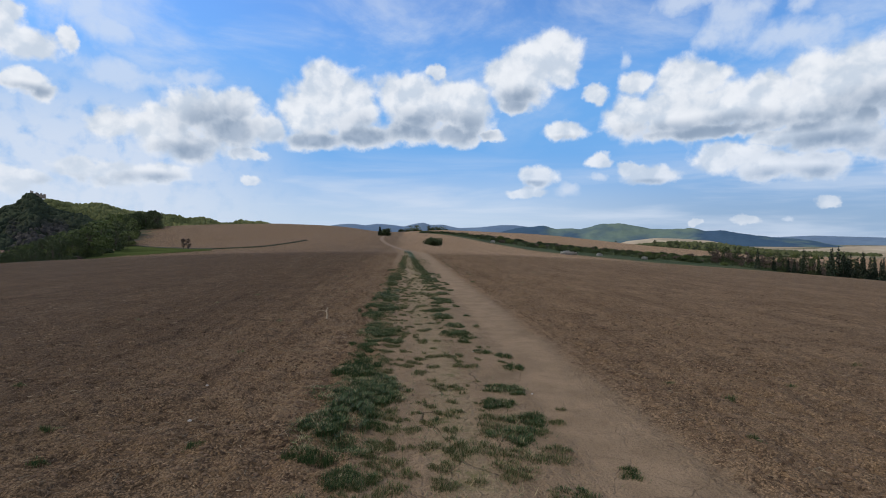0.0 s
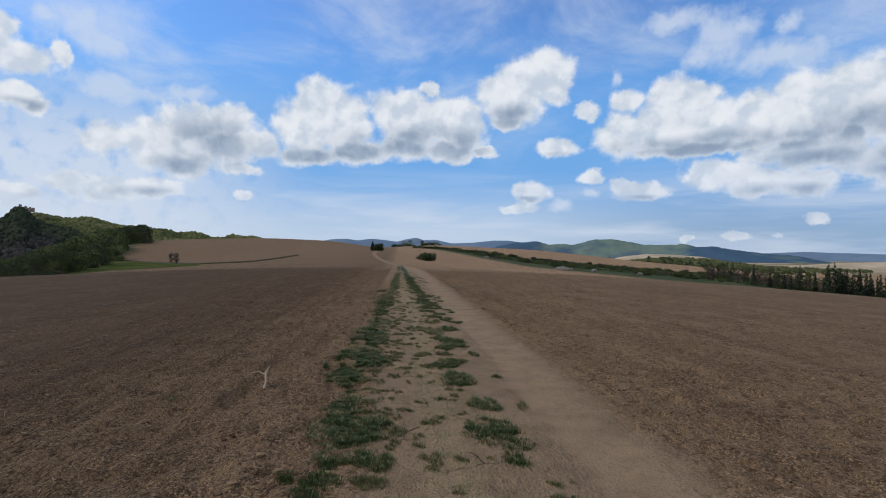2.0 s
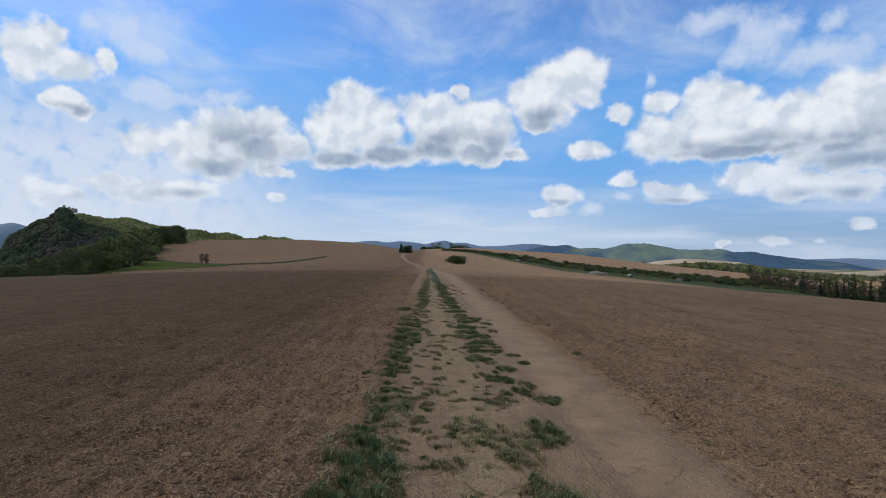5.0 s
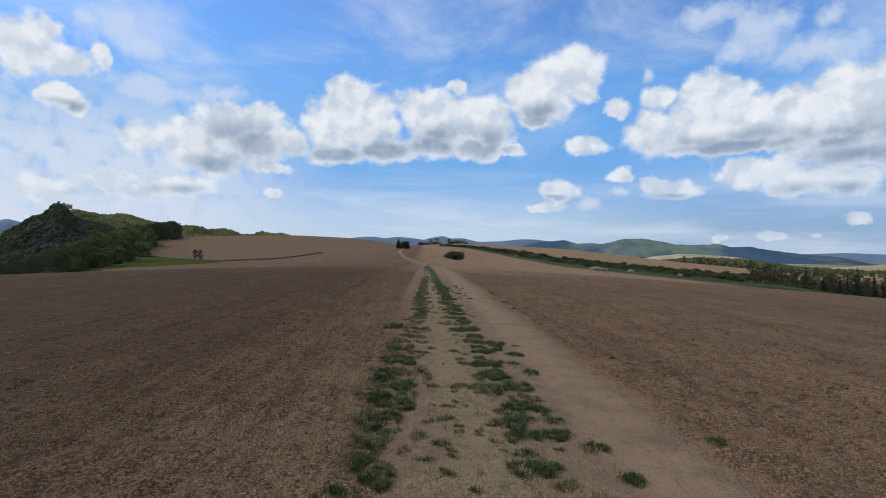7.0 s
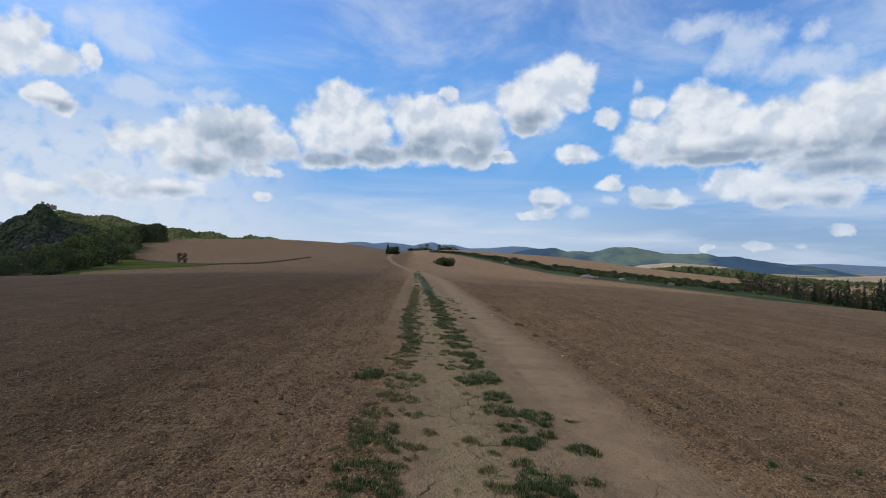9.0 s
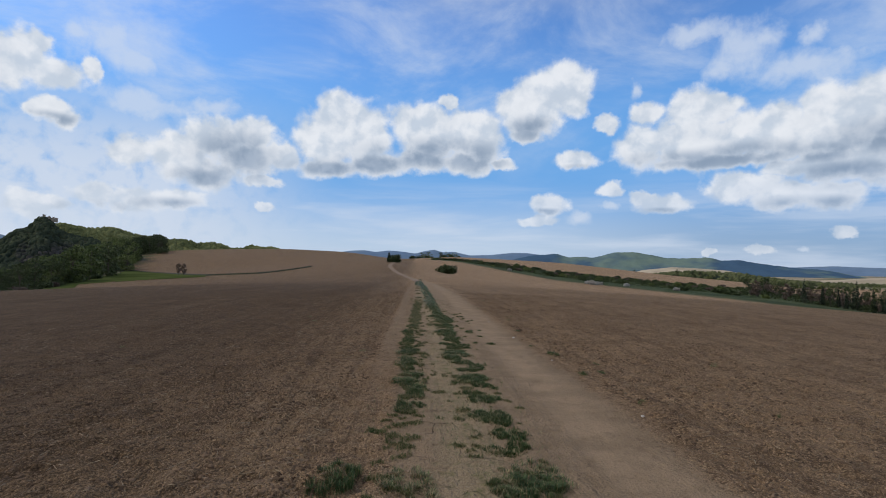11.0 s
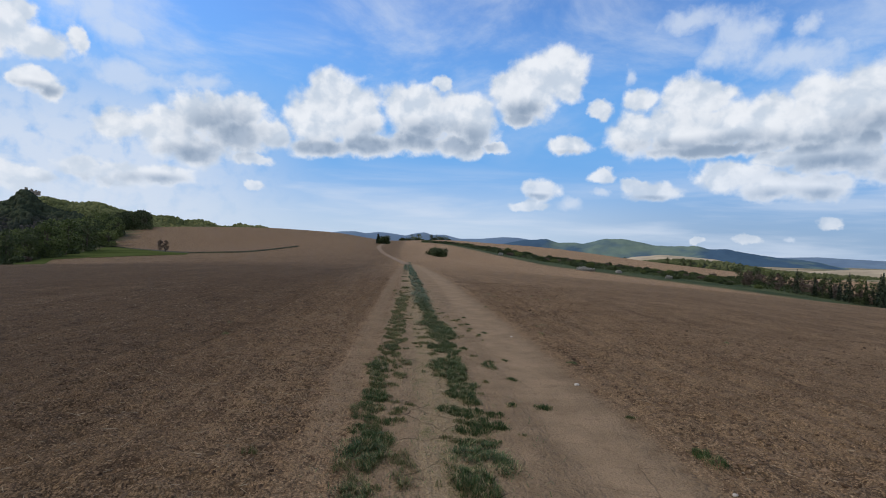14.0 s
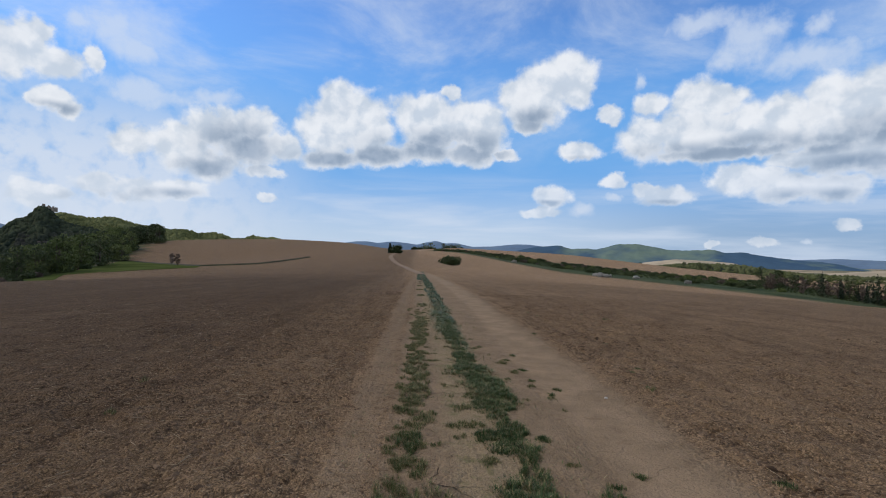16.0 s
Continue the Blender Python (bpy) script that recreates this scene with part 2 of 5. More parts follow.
def ground_material():
    m, t, b = material("ground", 0.95)
    b.inputs["Specular IOR Level"].default_value = 0.1
    p = place_of(t)
    track, litter, stubble, waste = (layer(t, n) for n in ("track", "litter", "stubble", "waste"))
    patch, coarse = fbm(t, p, 0.05, 4.0), fbm(t, p, 1.3, 6.0, 0.6)
    lumps, fine = fbm(t, p, 14.0, 6.0, 0.65), fbm(t, p, 70.0, 4.0, 0.65)
    def crumbs(scale, sway):
        v = t.nodes.new("ShaderNodeTexVoronoi")
        v.inputs["Scale"].default_value, v.inputs["Randomness"].default_value = scale, 1.0
        t.links.new(vcalc("ADD", p, vcalc("MULTIPLY", warp_at.outputs["Color"], (sway, sway, sway), t), t), v.inputs["Vector"])
        return v.outputs["Distance"], v.outputs["Color"]

    warp_at = t.nodes.new("ShaderNodeTexNoise")
    warp_at.inputs["Scale"].default_value, warp_at.inputs["Detail"].default_value = 30.0, 3.0
    t.links.new(p, warp_at.inputs["Vector"])
    big, big_tone = crumbs(34.0, 0.05)
    small, small_tone = crumbs(85.0, 0.02)
    tilth = fbm(t, p, 2.6, 4.0, 0.6)
    streak = t.nodes.new("ShaderNodeMapping")
    streak.inputs["Scale"].default_value = (0.9, 0.03, 1.0)
    t.links.new(p, streak.inputs[0])
    rows = fbm(t, streak.outputs[0], 1.0, 5.0, 0.6)
    harrow = t.nodes.new("ShaderNodeMapping")
    harrow.inputs["Scale"].default_value = (3.4, 0.11, 1.0)
    t.links.new(p, harrow.inputs[0])
    tines = fbm(t, harrow.outputs[0], 1.0, 6.0, 0.72)
    soil = mixed(t, smooth(coarse, 0.3, 0.7, t), rgb(0.125, 0.079, 0.043), rgb(0.192, 0.126, 0.071))
    soil = mixed(t, calc("MULTIPLY", smooth(rows, 0.35, 0.7, t), 0.6, tree=t), soil, rgb(0.215, 0.146, 0.085))
    # Low spots between lumps are darkened: shade put into the soil's colour.
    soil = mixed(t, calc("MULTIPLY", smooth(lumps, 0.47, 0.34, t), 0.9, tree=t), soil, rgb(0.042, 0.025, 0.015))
    soil = mixed(t, calc("MULTIPLY", smooth(fine, 0.56, 0.70, t), 0.6, tree=t), soil, rgb(0.30, 0.21, 0.13))
    rough_at = smooth(fbm(t, p, 0.7, 4.0, 0.6), 0.36, 0.62, t)
    # Painted shade in the gaps between crumbs and in pits, over the soil tone.
    hollow_shade = calc("MULTIPLY", smooth(big, 0.40, 0.66, t), calc("MULTIPLY", smooth(tilth, 0.38, 0.55, t), calc("ADD", 0.35, rough_at, tree=t), tree=t), tree=t)
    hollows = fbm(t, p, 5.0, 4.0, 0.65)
    pit_shade = smooth(hollows, 0.56, 0.68, t)
    soil = mixed(t, calc("MULTIPLY", pit_shade, 0.75, tree=t), soil, rgb(0.050, 0.031, 0.018))
    soil = mixed(t, calc("MULTIPLY", hollow_shade, 0.66, tree=t), soil, rgb(0.046, 0.029, 0.016))
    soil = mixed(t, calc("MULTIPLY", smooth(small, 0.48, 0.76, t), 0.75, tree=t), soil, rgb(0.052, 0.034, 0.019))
    # Harrow furrows are darkened the same way.
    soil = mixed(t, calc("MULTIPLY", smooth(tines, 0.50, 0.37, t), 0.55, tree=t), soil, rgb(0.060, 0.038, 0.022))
    one = t.nodes.new("ShaderNodeSeparateColor")
    t.links.new(small_tone, one.inputs[0])
    soil = mixed(t, calc("MULTIPLY", smooth(one.outputs[0], 0.75, 0.97, t), 0.5, tree=t), soil, rgb(0.29, 0.20, 0.122))
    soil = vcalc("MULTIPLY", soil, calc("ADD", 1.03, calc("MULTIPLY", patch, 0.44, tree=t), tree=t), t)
    # Scales soil brightness by place; grazing-light brightness far off is put into the colour.
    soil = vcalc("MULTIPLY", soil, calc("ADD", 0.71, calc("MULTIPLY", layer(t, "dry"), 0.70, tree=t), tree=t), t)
    clay = mixed(t, smooth(fbm(t, p, 2.2, 6.0, 0.6), 0.3, 0.7, t), rgb(0.208, 0.147, 0.090), rgb(0.282, 0.201, 0.126))
    clay = mixed(t, calc("MULTIPLY", smooth(fine, 0.62, 0.75, t), 0.4, tree=t), clay, rgb(0.35, 0.255, 0.165))
    # Gaps between clay crumbs carry painted shade too.
    clay = mixed(t, calc("MULTIPLY", smooth(small, 0.5, 0.75, t), 0.35, tree=t), clay, rgb(0.09, 0.06, 0.036))
    clay = mixed(t, calc("MULTIPLY", smooth(fbm(t, p, 5.0, 5.0, 0.7), 0.56, 0.66, t), 0.4, tree=t), clay, rgb(0.13, 0.085, 0.05))
    # drying cracks in the trodden clay, in places
    net = t.nodes.new("ShaderNodeTexVoronoi")
    net.feature, net.voronoi_dimensions = "DISTANCE_TO_EDGE", "2D"
    net.inputs["Scale"].default_value = 2.3
    warp = t.nodes.new("ShaderNodeTexNoise")
    warp.inputs["Scale"].default_value, warp.inputs["Detail"].default_value = 3.5, 5.0
    t.links.new(p, warp.inputs["Vector"])
    t.links.new(vcalc("ADD", p, vcalc("MULTIPLY", vcalc("SUBTRACT", warp.outputs["Color"], (0.5, 0.5, 0.5), t), (0.22, 0.22, 0), t), t), net.inputs["Vector"])
    crack = calc("MULTIPLY", smooth(net.outputs["Distance"], 0.020, 0.005, t), smooth(fbm(t, p, 1.5, 3.0), 0.47, 0.56, t), tree=t)
    crack = calc("MULTIPLY", crack, calc("MAXIMUM", smooth(litter, 0.12, 0.45, t), calc("MULTIPLY", smooth(track, 0.5, 0.9, t), 0.22, tree=t), tree=t), tree=t)
    clay = mixed(t, calc("MULTIPLY", crack, 0.85, tree=t), clay, rgb(0.03, 0.02, 0.015))
    edge = calc("ADD", track, calc("MULTIPLY", calc("SUBTRACT", lumps, 0.5, tree=t), 0.9, tree=t), tree=t)
    c = mixed(t, smooth(edge, 0.3, 0.7, t), soil, clay)
    dry = mixed(t, smooth(fine, 0.4, 0.62, t), rgb(0.22, 0.163, 0.095), rgb(0.33, 0.255, 0.155))
    dry = mixed(t, smooth(fbm(t, p, 6.0, 5.0, 0.65), 0.5, 0.68, t), dry, rgb(0.13, 0.13, 0.05))
    lit = calc("ADD", litter, calc("MULTIPLY", calc("SUBTRACT", fbm(t, p, 7.0, 5.0, 0.65), 0.5, tree=t), 1.3, tree=t), tree=t)
    c = mixed(t, calc("MULTIPLY", smooth(lit, 0.36, 0.80, t), 0.66, tree=t), c, dry)
    strips = t.nodes.new("ShaderNodeMapping")
    strips.inputs["Scale"].default_value = (0.0013, 0.0035, 1.0)
    t.links.new(p, strips.inputs[0])
    plots = smooth(fbm(t, strips.outputs[0], 1.0, 3.0, 0.5), 0.48, 0.54, t)
    c = mixed(t, stubble, c, mixed(t, plots, rgb(0.105, 0.108, 0.060), rgb(0.36, 0.285, 0.19)))
    c = mixed(t, waste, c, mixed(t, smooth(fbm(t, p, 0.05, 6.0, 0.65), 0.4, 0.6, t), rgb(0.030, 0.046, 0.018), rgb(0.062, 0.078, 0.034)))
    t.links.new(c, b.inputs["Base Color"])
    loose = calc("SUBTRACT", 1.15, track, tree=t)
    relief = calc("SUBTRACT", calc("MULTIPLY", lumps, 0.08, tree=t), calc("MULTIPLY", big, 0.035, tree=t), tree=t)
    relief = calc("ADD", relief, calc("MULTIPLY", tines, 0.10, tree=t), tree=t)
    relief = calc("SUBTRACT", relief, calc("MULTIPLY", small, 0.016, tree=t), tree=t)
    relief = calc("SUBTRACT", relief, calc("MULTIPLY", hollows, 0.16, tree=t), tree=t)
    relief = calc("ADD", calc("MULTIPLY", relief, loose, tree=t), calc("MULTIPLY", fine, 0.010, tree=t), tree=t)
    relief = calc("SUBTRACT", relief, calc("MULTIPLY", crack, 0.03, tree=t), tree=t)
    bump(t, b, relief, 1.0, 1.0)
    return m


def clod_material():
    """Clods of soil, each dry and pale or damp and dark, with a grainy skin."""
    m, t, b = material("soil_clod", 0.95)
    b.inputs["Specular IOR Level"].default_value = 0.1
    p = place_of(t)
    r = t.nodes.new("ShaderNodeNewGeometry").outputs["Random Per Island"]
    damp = smooth(fbm(t, p, 1.1, 4.0, 0.6), 0.36, 0.62, t)
    f = calc("ADD", calc("MULTIPLY", r, 0.5, tree=t), calc("MULTIPLY", damp, 0.5, tree=t), tree=t)
    c = mixed(t, f, rgb(0.046, 0.028, 0.016), rgb(0.215, 0.144, 0.090))
    grain = fbm(t, p, 90.0, 4.0, 0.65)
    c = vcalc("MULTIPLY", c, calc("ADD", 0.65, calc("MULTIPLY", grain, 0.7, tree=t), tree=t), t)
    t.links.new(c, b.inputs["Base Color"])
    bump(t, b, grain, 0.7, 0.006)
    return m


def blade_material(name, root, tip, dry, dry_share):
    m, t, b = material(name, 0.6)
    g = t.nodes.new("ShaderNodeNewGeometry")
    tc = t.nodes.new("ShaderNodeTexCoord")
    sp = t.nodes.new("ShaderNodeSeparateXYZ")
    t.links.new(tc.outputs["Object"], sp.inputs[0])
    r = g.outputs["Random Per Island"]
    c = mixed(t, smooth(r, 0.0, 0.9, t), rgb(*root), rgb(*tip))
    c = mixed(t, smooth(r, 1.0 - dry_share, 1.0 - dry_share + 0.02, t), c, rgb(*dry))
    t.links.new(c, b.inputs["Base Color"])
    return m


def canopy(name, dark, light, crown, patch):
    """Woodland seen from afar: rounded crowns of uneven tone, shade painted into the gaps."""
    m, t, b = material(name, 1.0)
    b.inputs["Specular IOR Level"].default_value = 0.05
    p = place_of(t)
    v = t.nodes.new("ShaderNodeTexVoronoi")
    v.inputs["Scale"].default_value = crown
    t.links.new(p, v.inputs["Vector"])
    one = t.nodes.new("ShaderNodeSeparateColor")
    t.links.new(v.outputs["Color"], one.inputs[0])
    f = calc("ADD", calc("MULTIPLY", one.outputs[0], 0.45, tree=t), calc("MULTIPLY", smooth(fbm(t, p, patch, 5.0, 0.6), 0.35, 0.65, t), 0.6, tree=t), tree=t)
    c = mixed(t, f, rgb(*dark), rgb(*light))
    # Shade between neighbouring crowns, put into the colour.
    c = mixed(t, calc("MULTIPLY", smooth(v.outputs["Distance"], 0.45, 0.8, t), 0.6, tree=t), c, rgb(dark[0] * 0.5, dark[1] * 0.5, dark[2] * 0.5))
    t.links.new(c, b.inputs["Base Color"])
    bump(t, b, calc("MULTIPLY", v.outputs["Distance"], -0.3 / crown, tree=t), 1.0, 1.0)
    return m


def crown_material(name, dark, light):
    """Tree crowns, each of its own green, with leafless grey ones where the layer says so."""
    m, t, b = material(name, 1.0)
    b.inputs["Specular IOR Level"].default_value = 0.05
    p = place_of(t)
    g = t.nodes.new("ShaderNodeNewGeometry")
    f = calc("ADD", calc("MULTIPLY", g.outputs["Random Per Island"], 0.38, tree=t), calc("MULTIPLY", smooth(fbm(t, p, 0.014, 4.0, 0.6), 0.35, 0.65, t), 0.62, tree=t), tree=t)
    c = mixed(t, f, rgb(*dark), rgb(*light))
    grey = mixed(t, g.outputs["Random Per Island"], rgb(0.034, 0.034, 0.032), rgb(0.075, 0.070, 0.064))
    c = mixed(t, layer(t, "bare"), c, grey)
    leaf = fbm(t, p, 0.7, 4.0, 0.65)
    c = vcalc("MULTIPLY", c, calc("ADD", 0.55, calc("MULTIPLY", leaf, 0.9, tree=t), tree=t), t)
    t.links.new(c, b.inputs["Base Color"])
    bump(t, b, leaf, 0.8, 1.6)
    return m


def hazed_range_material():
    """Far woods: aerial haze put into the colour as blue, with large lighter patches."""
    m, t, b = material("hazed_wooded_hill", 1.0)
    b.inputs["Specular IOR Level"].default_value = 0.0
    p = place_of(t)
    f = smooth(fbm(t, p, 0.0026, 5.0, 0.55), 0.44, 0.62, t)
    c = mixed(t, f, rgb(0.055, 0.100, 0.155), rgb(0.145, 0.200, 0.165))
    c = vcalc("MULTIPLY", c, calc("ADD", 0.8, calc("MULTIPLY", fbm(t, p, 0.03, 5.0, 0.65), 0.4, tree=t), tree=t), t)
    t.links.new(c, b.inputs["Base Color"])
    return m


MAT_GROUND = ground_material()
MAT_CLOD = clod_material()
MAT_CLAY = two_tone("trodden_clay", (0.20, 0.135, 0.08), (0.275, 0.19, 0.118), 0.8, 0.95)
MAT_TRACK = two_tone("dusty_track", (0.165, 0.110, 0.066), (0.22, 0.152, 0.094), 0.4, 0.95)
MAT_STRAW = two_tone("dry_straw", (0.17, 0.125, 0.075), (0.33, 0.26, 0.17), 9.0, 0.8)
MAT_HUSK = two_tone("pale_husk", (0.23, 0.175, 0.115), (0.34, 0.27, 0.185), 9.0, 0.8)
MAT_STONE = two_tone("pale_stone", (0.34, 0.30, 0.26), (0.50, 0.46, 0.40), 12.0, 0.85, 0.003)
MAT_GREEN = blade_material("green_grass", (0.020, 0.044, 0.013), (0.068, 0.112, 0.036), (0.24, 0.19, 0.095), 0.13)
MAT_PALE = blade_material("thin_grass", (0.055, 0.075, 0.024), (0.140, 0.155, 0.060), (0.29, 0.235, 0.125), 0.30)
MAT_BARK = two_tone("bark", (0.05, 0.04, 0.032), (0.11, 0.09, 0.07), 3.0, 0.9)
MAT_LEAF = leafy("spring_leaf", (0.05, 0.075, 0.018), (0.14, 0.17, 0.05))
MAT_DARKLEAF = leafy("dark_leaf", (0.028, 0.045, 0.015), (0.065, 0.085, 0.03))
MAT_BARE = leafy("bare_twigs", (0.075, 0.056, 0.044), (0.15, 0.115, 0.088))
MAT_TWIG = leafy("budding_twigs", (0.13, 0.090, 0.070), (0.22, 0.16, 0.12))
MAT_BLOSSOM = leafy("blossom", (0.28, 0.27, 0.24), (0.50, 0.48, 0.44))
MAT_NEEDLE = leafy("needles", (0.012, 0.022, 0.012), (0.035, 0.05, 0.025))
MAT_FOREST = canopy("forest_canopy", (0.055, 0.066, 0.022), (0.20, 0.20, 0.078), 0.13, 0.02)
# Dark tone stands in for the cloud shade on the castle hill.
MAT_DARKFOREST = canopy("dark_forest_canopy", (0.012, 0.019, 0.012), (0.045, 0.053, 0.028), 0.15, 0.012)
MAT_HAZED_HILL = hazed_range_material()
# Distance haze is put into this hill colour as blue.
MAT_HAZED_FARHILL = two_tone("hazed_farther_hill", (0.105, 0.165, 0.25), (0.13, 0.195, 0.27), 0.002, 1.0)
MAT_STUBBLE = two_tone("far_stubble", (0.30, 0.25, 0.17), (0.46, 0.38, 0.27), 0.006, 1.0)
# Spring leaf, with the sunshine on the ridge put into its colour.
MAT_SUNNED_SPRINGWOOD = crown_material("sunned_spring_wood", (0.070, 0.085, 0.034), (0.185, 0.195, 0.084))
# Cloud shade and some haze on the castle hill put into the crown colour.
MAT_CLOUDSHADE_WOOD = crown_material("cloud_shade_wood", (0.018, 0.028, 0.021), (0.060, 0.074, 0.042))
MAT_OLIVEWOOD = crown_material("olive_wood", (0.050, 0.062, 0.026), (0.120, 0.130, 0.062))
MAT_TURF = two_tone("meadow_turf", (0.042, 0.057, 0.018), (0.068, 0.084, 0.029), 0.05, 1.0)
MAT_TURF.node_tree.nodes["Principled BSDF"].inputs["Specular IOR Level"].default_value = 0.0
MAT_WEEDS = two_tone("dark_weeds", (0.018, 0.022, 0.010), (0.05, 0.048, 0.024), 0.3, 0.95)
MAT_WALL = two_tone("ruin_stone", (0.22, 0.19, 0.155), (0.36, 0.31, 0.25), 0.4, 0.95)
MAT_ROOF = two_tone("roof_tile", (0.16, 0.09, 0.07), (0.24, 0.15, 0.12), 0.8, 0.9)
MAT_PLASTER = two_tone("plaster", (0.50, 0.48, 0.44), (0.68, 0.66, 0.62), 0.8, 0.9)
MAT_PANE = two_tone("window_glass", (0.03, 0.035, 0.04), (0.06, 0.07, 0.08), 0.5, 0.15)

# ---- the lie of the land ----


def lattice(ix, iy, salt):
    h = (ix.astype(np.int64) * 374761393 + iy.astype(np.int64) * 668265263 + salt * 974711) & 0x7FFFFFFF
    h = ((h ^ (h >> 13)) * 1274126177) & 0x7FFFFFFF
    return ((h ^ (h >> 16)) & 0xFFFF) / 65535.0


def value_noise(x, y, salt=0):
    ix, iy = np.floor(x), np.floor(y)
    fx, fy = x - ix, y - iy
    fx, fy = fx * fx * (3 - 2 * fx), fy * fy * (3 - 2 * fy)
    a = lattice(ix, iy, salt) * (1 - fx) + lattice(ix + 1, iy, salt) * fx
    b = lattice(ix, iy + 1, salt) * (1 - fx) + lattice(ix + 1, iy + 1, salt) * fx
    return a * (1 - fy) + b * fy


def rolling(x, y, octaves=4, salt=0):
    total, gain = 0.0, 0.5
    for o in range(octaves):
        total = total + gain * value_noise(x * 2**o, y * 2**o, salt + o)
        gain *= 0.5
    return total


def ease(v, lo, hi):
    s = np.clip((v - lo) / (hi - lo), 0, 1)
    return s * s * (3 - 2 * s)


MIDDLE = (0.0, 7.0)
BEARINGS = (-60, -40, -30, -23, -14, -7, -2.3, 4, 15, 25, 34, 45, 60)
RINGS = (110, 150, 250, 400, 600, 900, 1500, 5000)
# angle of the ground seen from the middle, ring by ring, over the bearings
SLOPES = (
    (-4.8, -3.4, -2.4, -1.9, -1.5, -1.40, -1.35, -1.5, -2.4, -3.8, -4.8, -5.6, -6.4),
    (-5.0, -4.2, -3.0, -2.0, -1.4, -1.00, -0.72, -1.3, -2.4, -4.0, -5.0, -6.0, -7.0),
    (-3.6, -2.7, -1.8, -1.4, -1.0, -0.30, 0.50, -1.15, -2.0, -2.7, -3.3, -4.2, -5.0),
    (-3.0, -2.2, -0.9, -1.0, -0.2, 0.60, 0.45, 0.45, -0.9, -1.6, -2.1, -4.0, -4.0),
    (-3.2, -3.0, 0.5, 1.35, 1.62, 1.30, 0.50, 0.90, 0.45, -0.7, -1.5, -3.0, -3.0),
)


def land_table():
    az = np.linspace(-75, 75, 301)
    lr = np.linspace(math.log(90), math.log(5000), 160)
    rings = [np.interp(az, BEARINGS, np.tan(np.radians(row))) * r + 1.45 for row, r in zip(SLOPES, RINGS)]
    rings += [np.full_like(az, -26.0), np.full_like(az, -38.0), np.full_like(az, -42.0)]
    grid = np.stack([[np.interp(l, np.log(RINGS), col) for l in lr] for col in np.array(rings).T])
    for axis, size in ((0, 13), (1, 7)):
        kernel = np.hanning(size + 2)[1:-1]
        kernel /= kernel.sum()
        pad = [(size // 2, size // 2) if a == axis else (0, 0) for a in (0, 1)]
        grid = np.apply_along_axis(lambda v: np.convolve(v, kernel, "valid"), axis, np.pad(grid, pad, "edge"))
    return az, lr, grid


LAND = land_table()


def land(x, y):
    """Height of the ground, without its fine relief."""
    x, y = np.asarray(x, float), np.asarray(y, float)
    near = -0.016 * x - np.where(x < 0, 1.04e-3, 8.9e-4) * x * x - 1.0 * ease(y, 42, 104)
    dx, dy = x - MIDDLE[0], y - MIDDLE[1]
    r = np.maximum(np.hypot(dx, dy), 1.0)
    az, lr, grid = LAND
    bearing_at = np.degrees(np.arctan2(dx, dy))
    bearing_at = np.where(np.abs(bearing_at) > 90, np.sign(bearing_at) * (180 - np.abs(bearing_at)), bearing_at)
    a = np.clip((bearing_at + 75) / 0.5, 0, 299.999)
    l = np.clip((np.log(r) - lr[0]) / (lr[1] - lr[0]), 0, 158.999)
    i, j = a.astype(int), l.astype(int)
    u, v = a - i, l - j
    far = (grid[i, j] * (1 - u) + grid[i + 1, j] * u) * (1 - v) + (grid[i, j + 1] * (1 - u) + grid[i + 1, j + 1] * u) * v
    s = ease(r, 75, 135)
    return near * (1 - s) + far * s


def track_line(y):
    """How far the way bends aside on the slope ahead."""
    y = np.asarray(y, float)
    return -10.0 * ease(y, 85, 215)


def belt(b):
    """Near and far edge of the scrub belt at a bearing."""
    return np.interp(b, (1, 4, 9, 14, 34), (420, 395, 340, 300, 262)), np.interp(b, (1, 4, 9, 14, 34), (436, 432, 425, 408, 392))


def wood_edge(b):
    """Distance of the wood's near edge at a bearing."""
    return np.interp(b, (-41, -35, -31, -28.2, -27, -24.5), (130, 165, 240, 312, 430, 600))


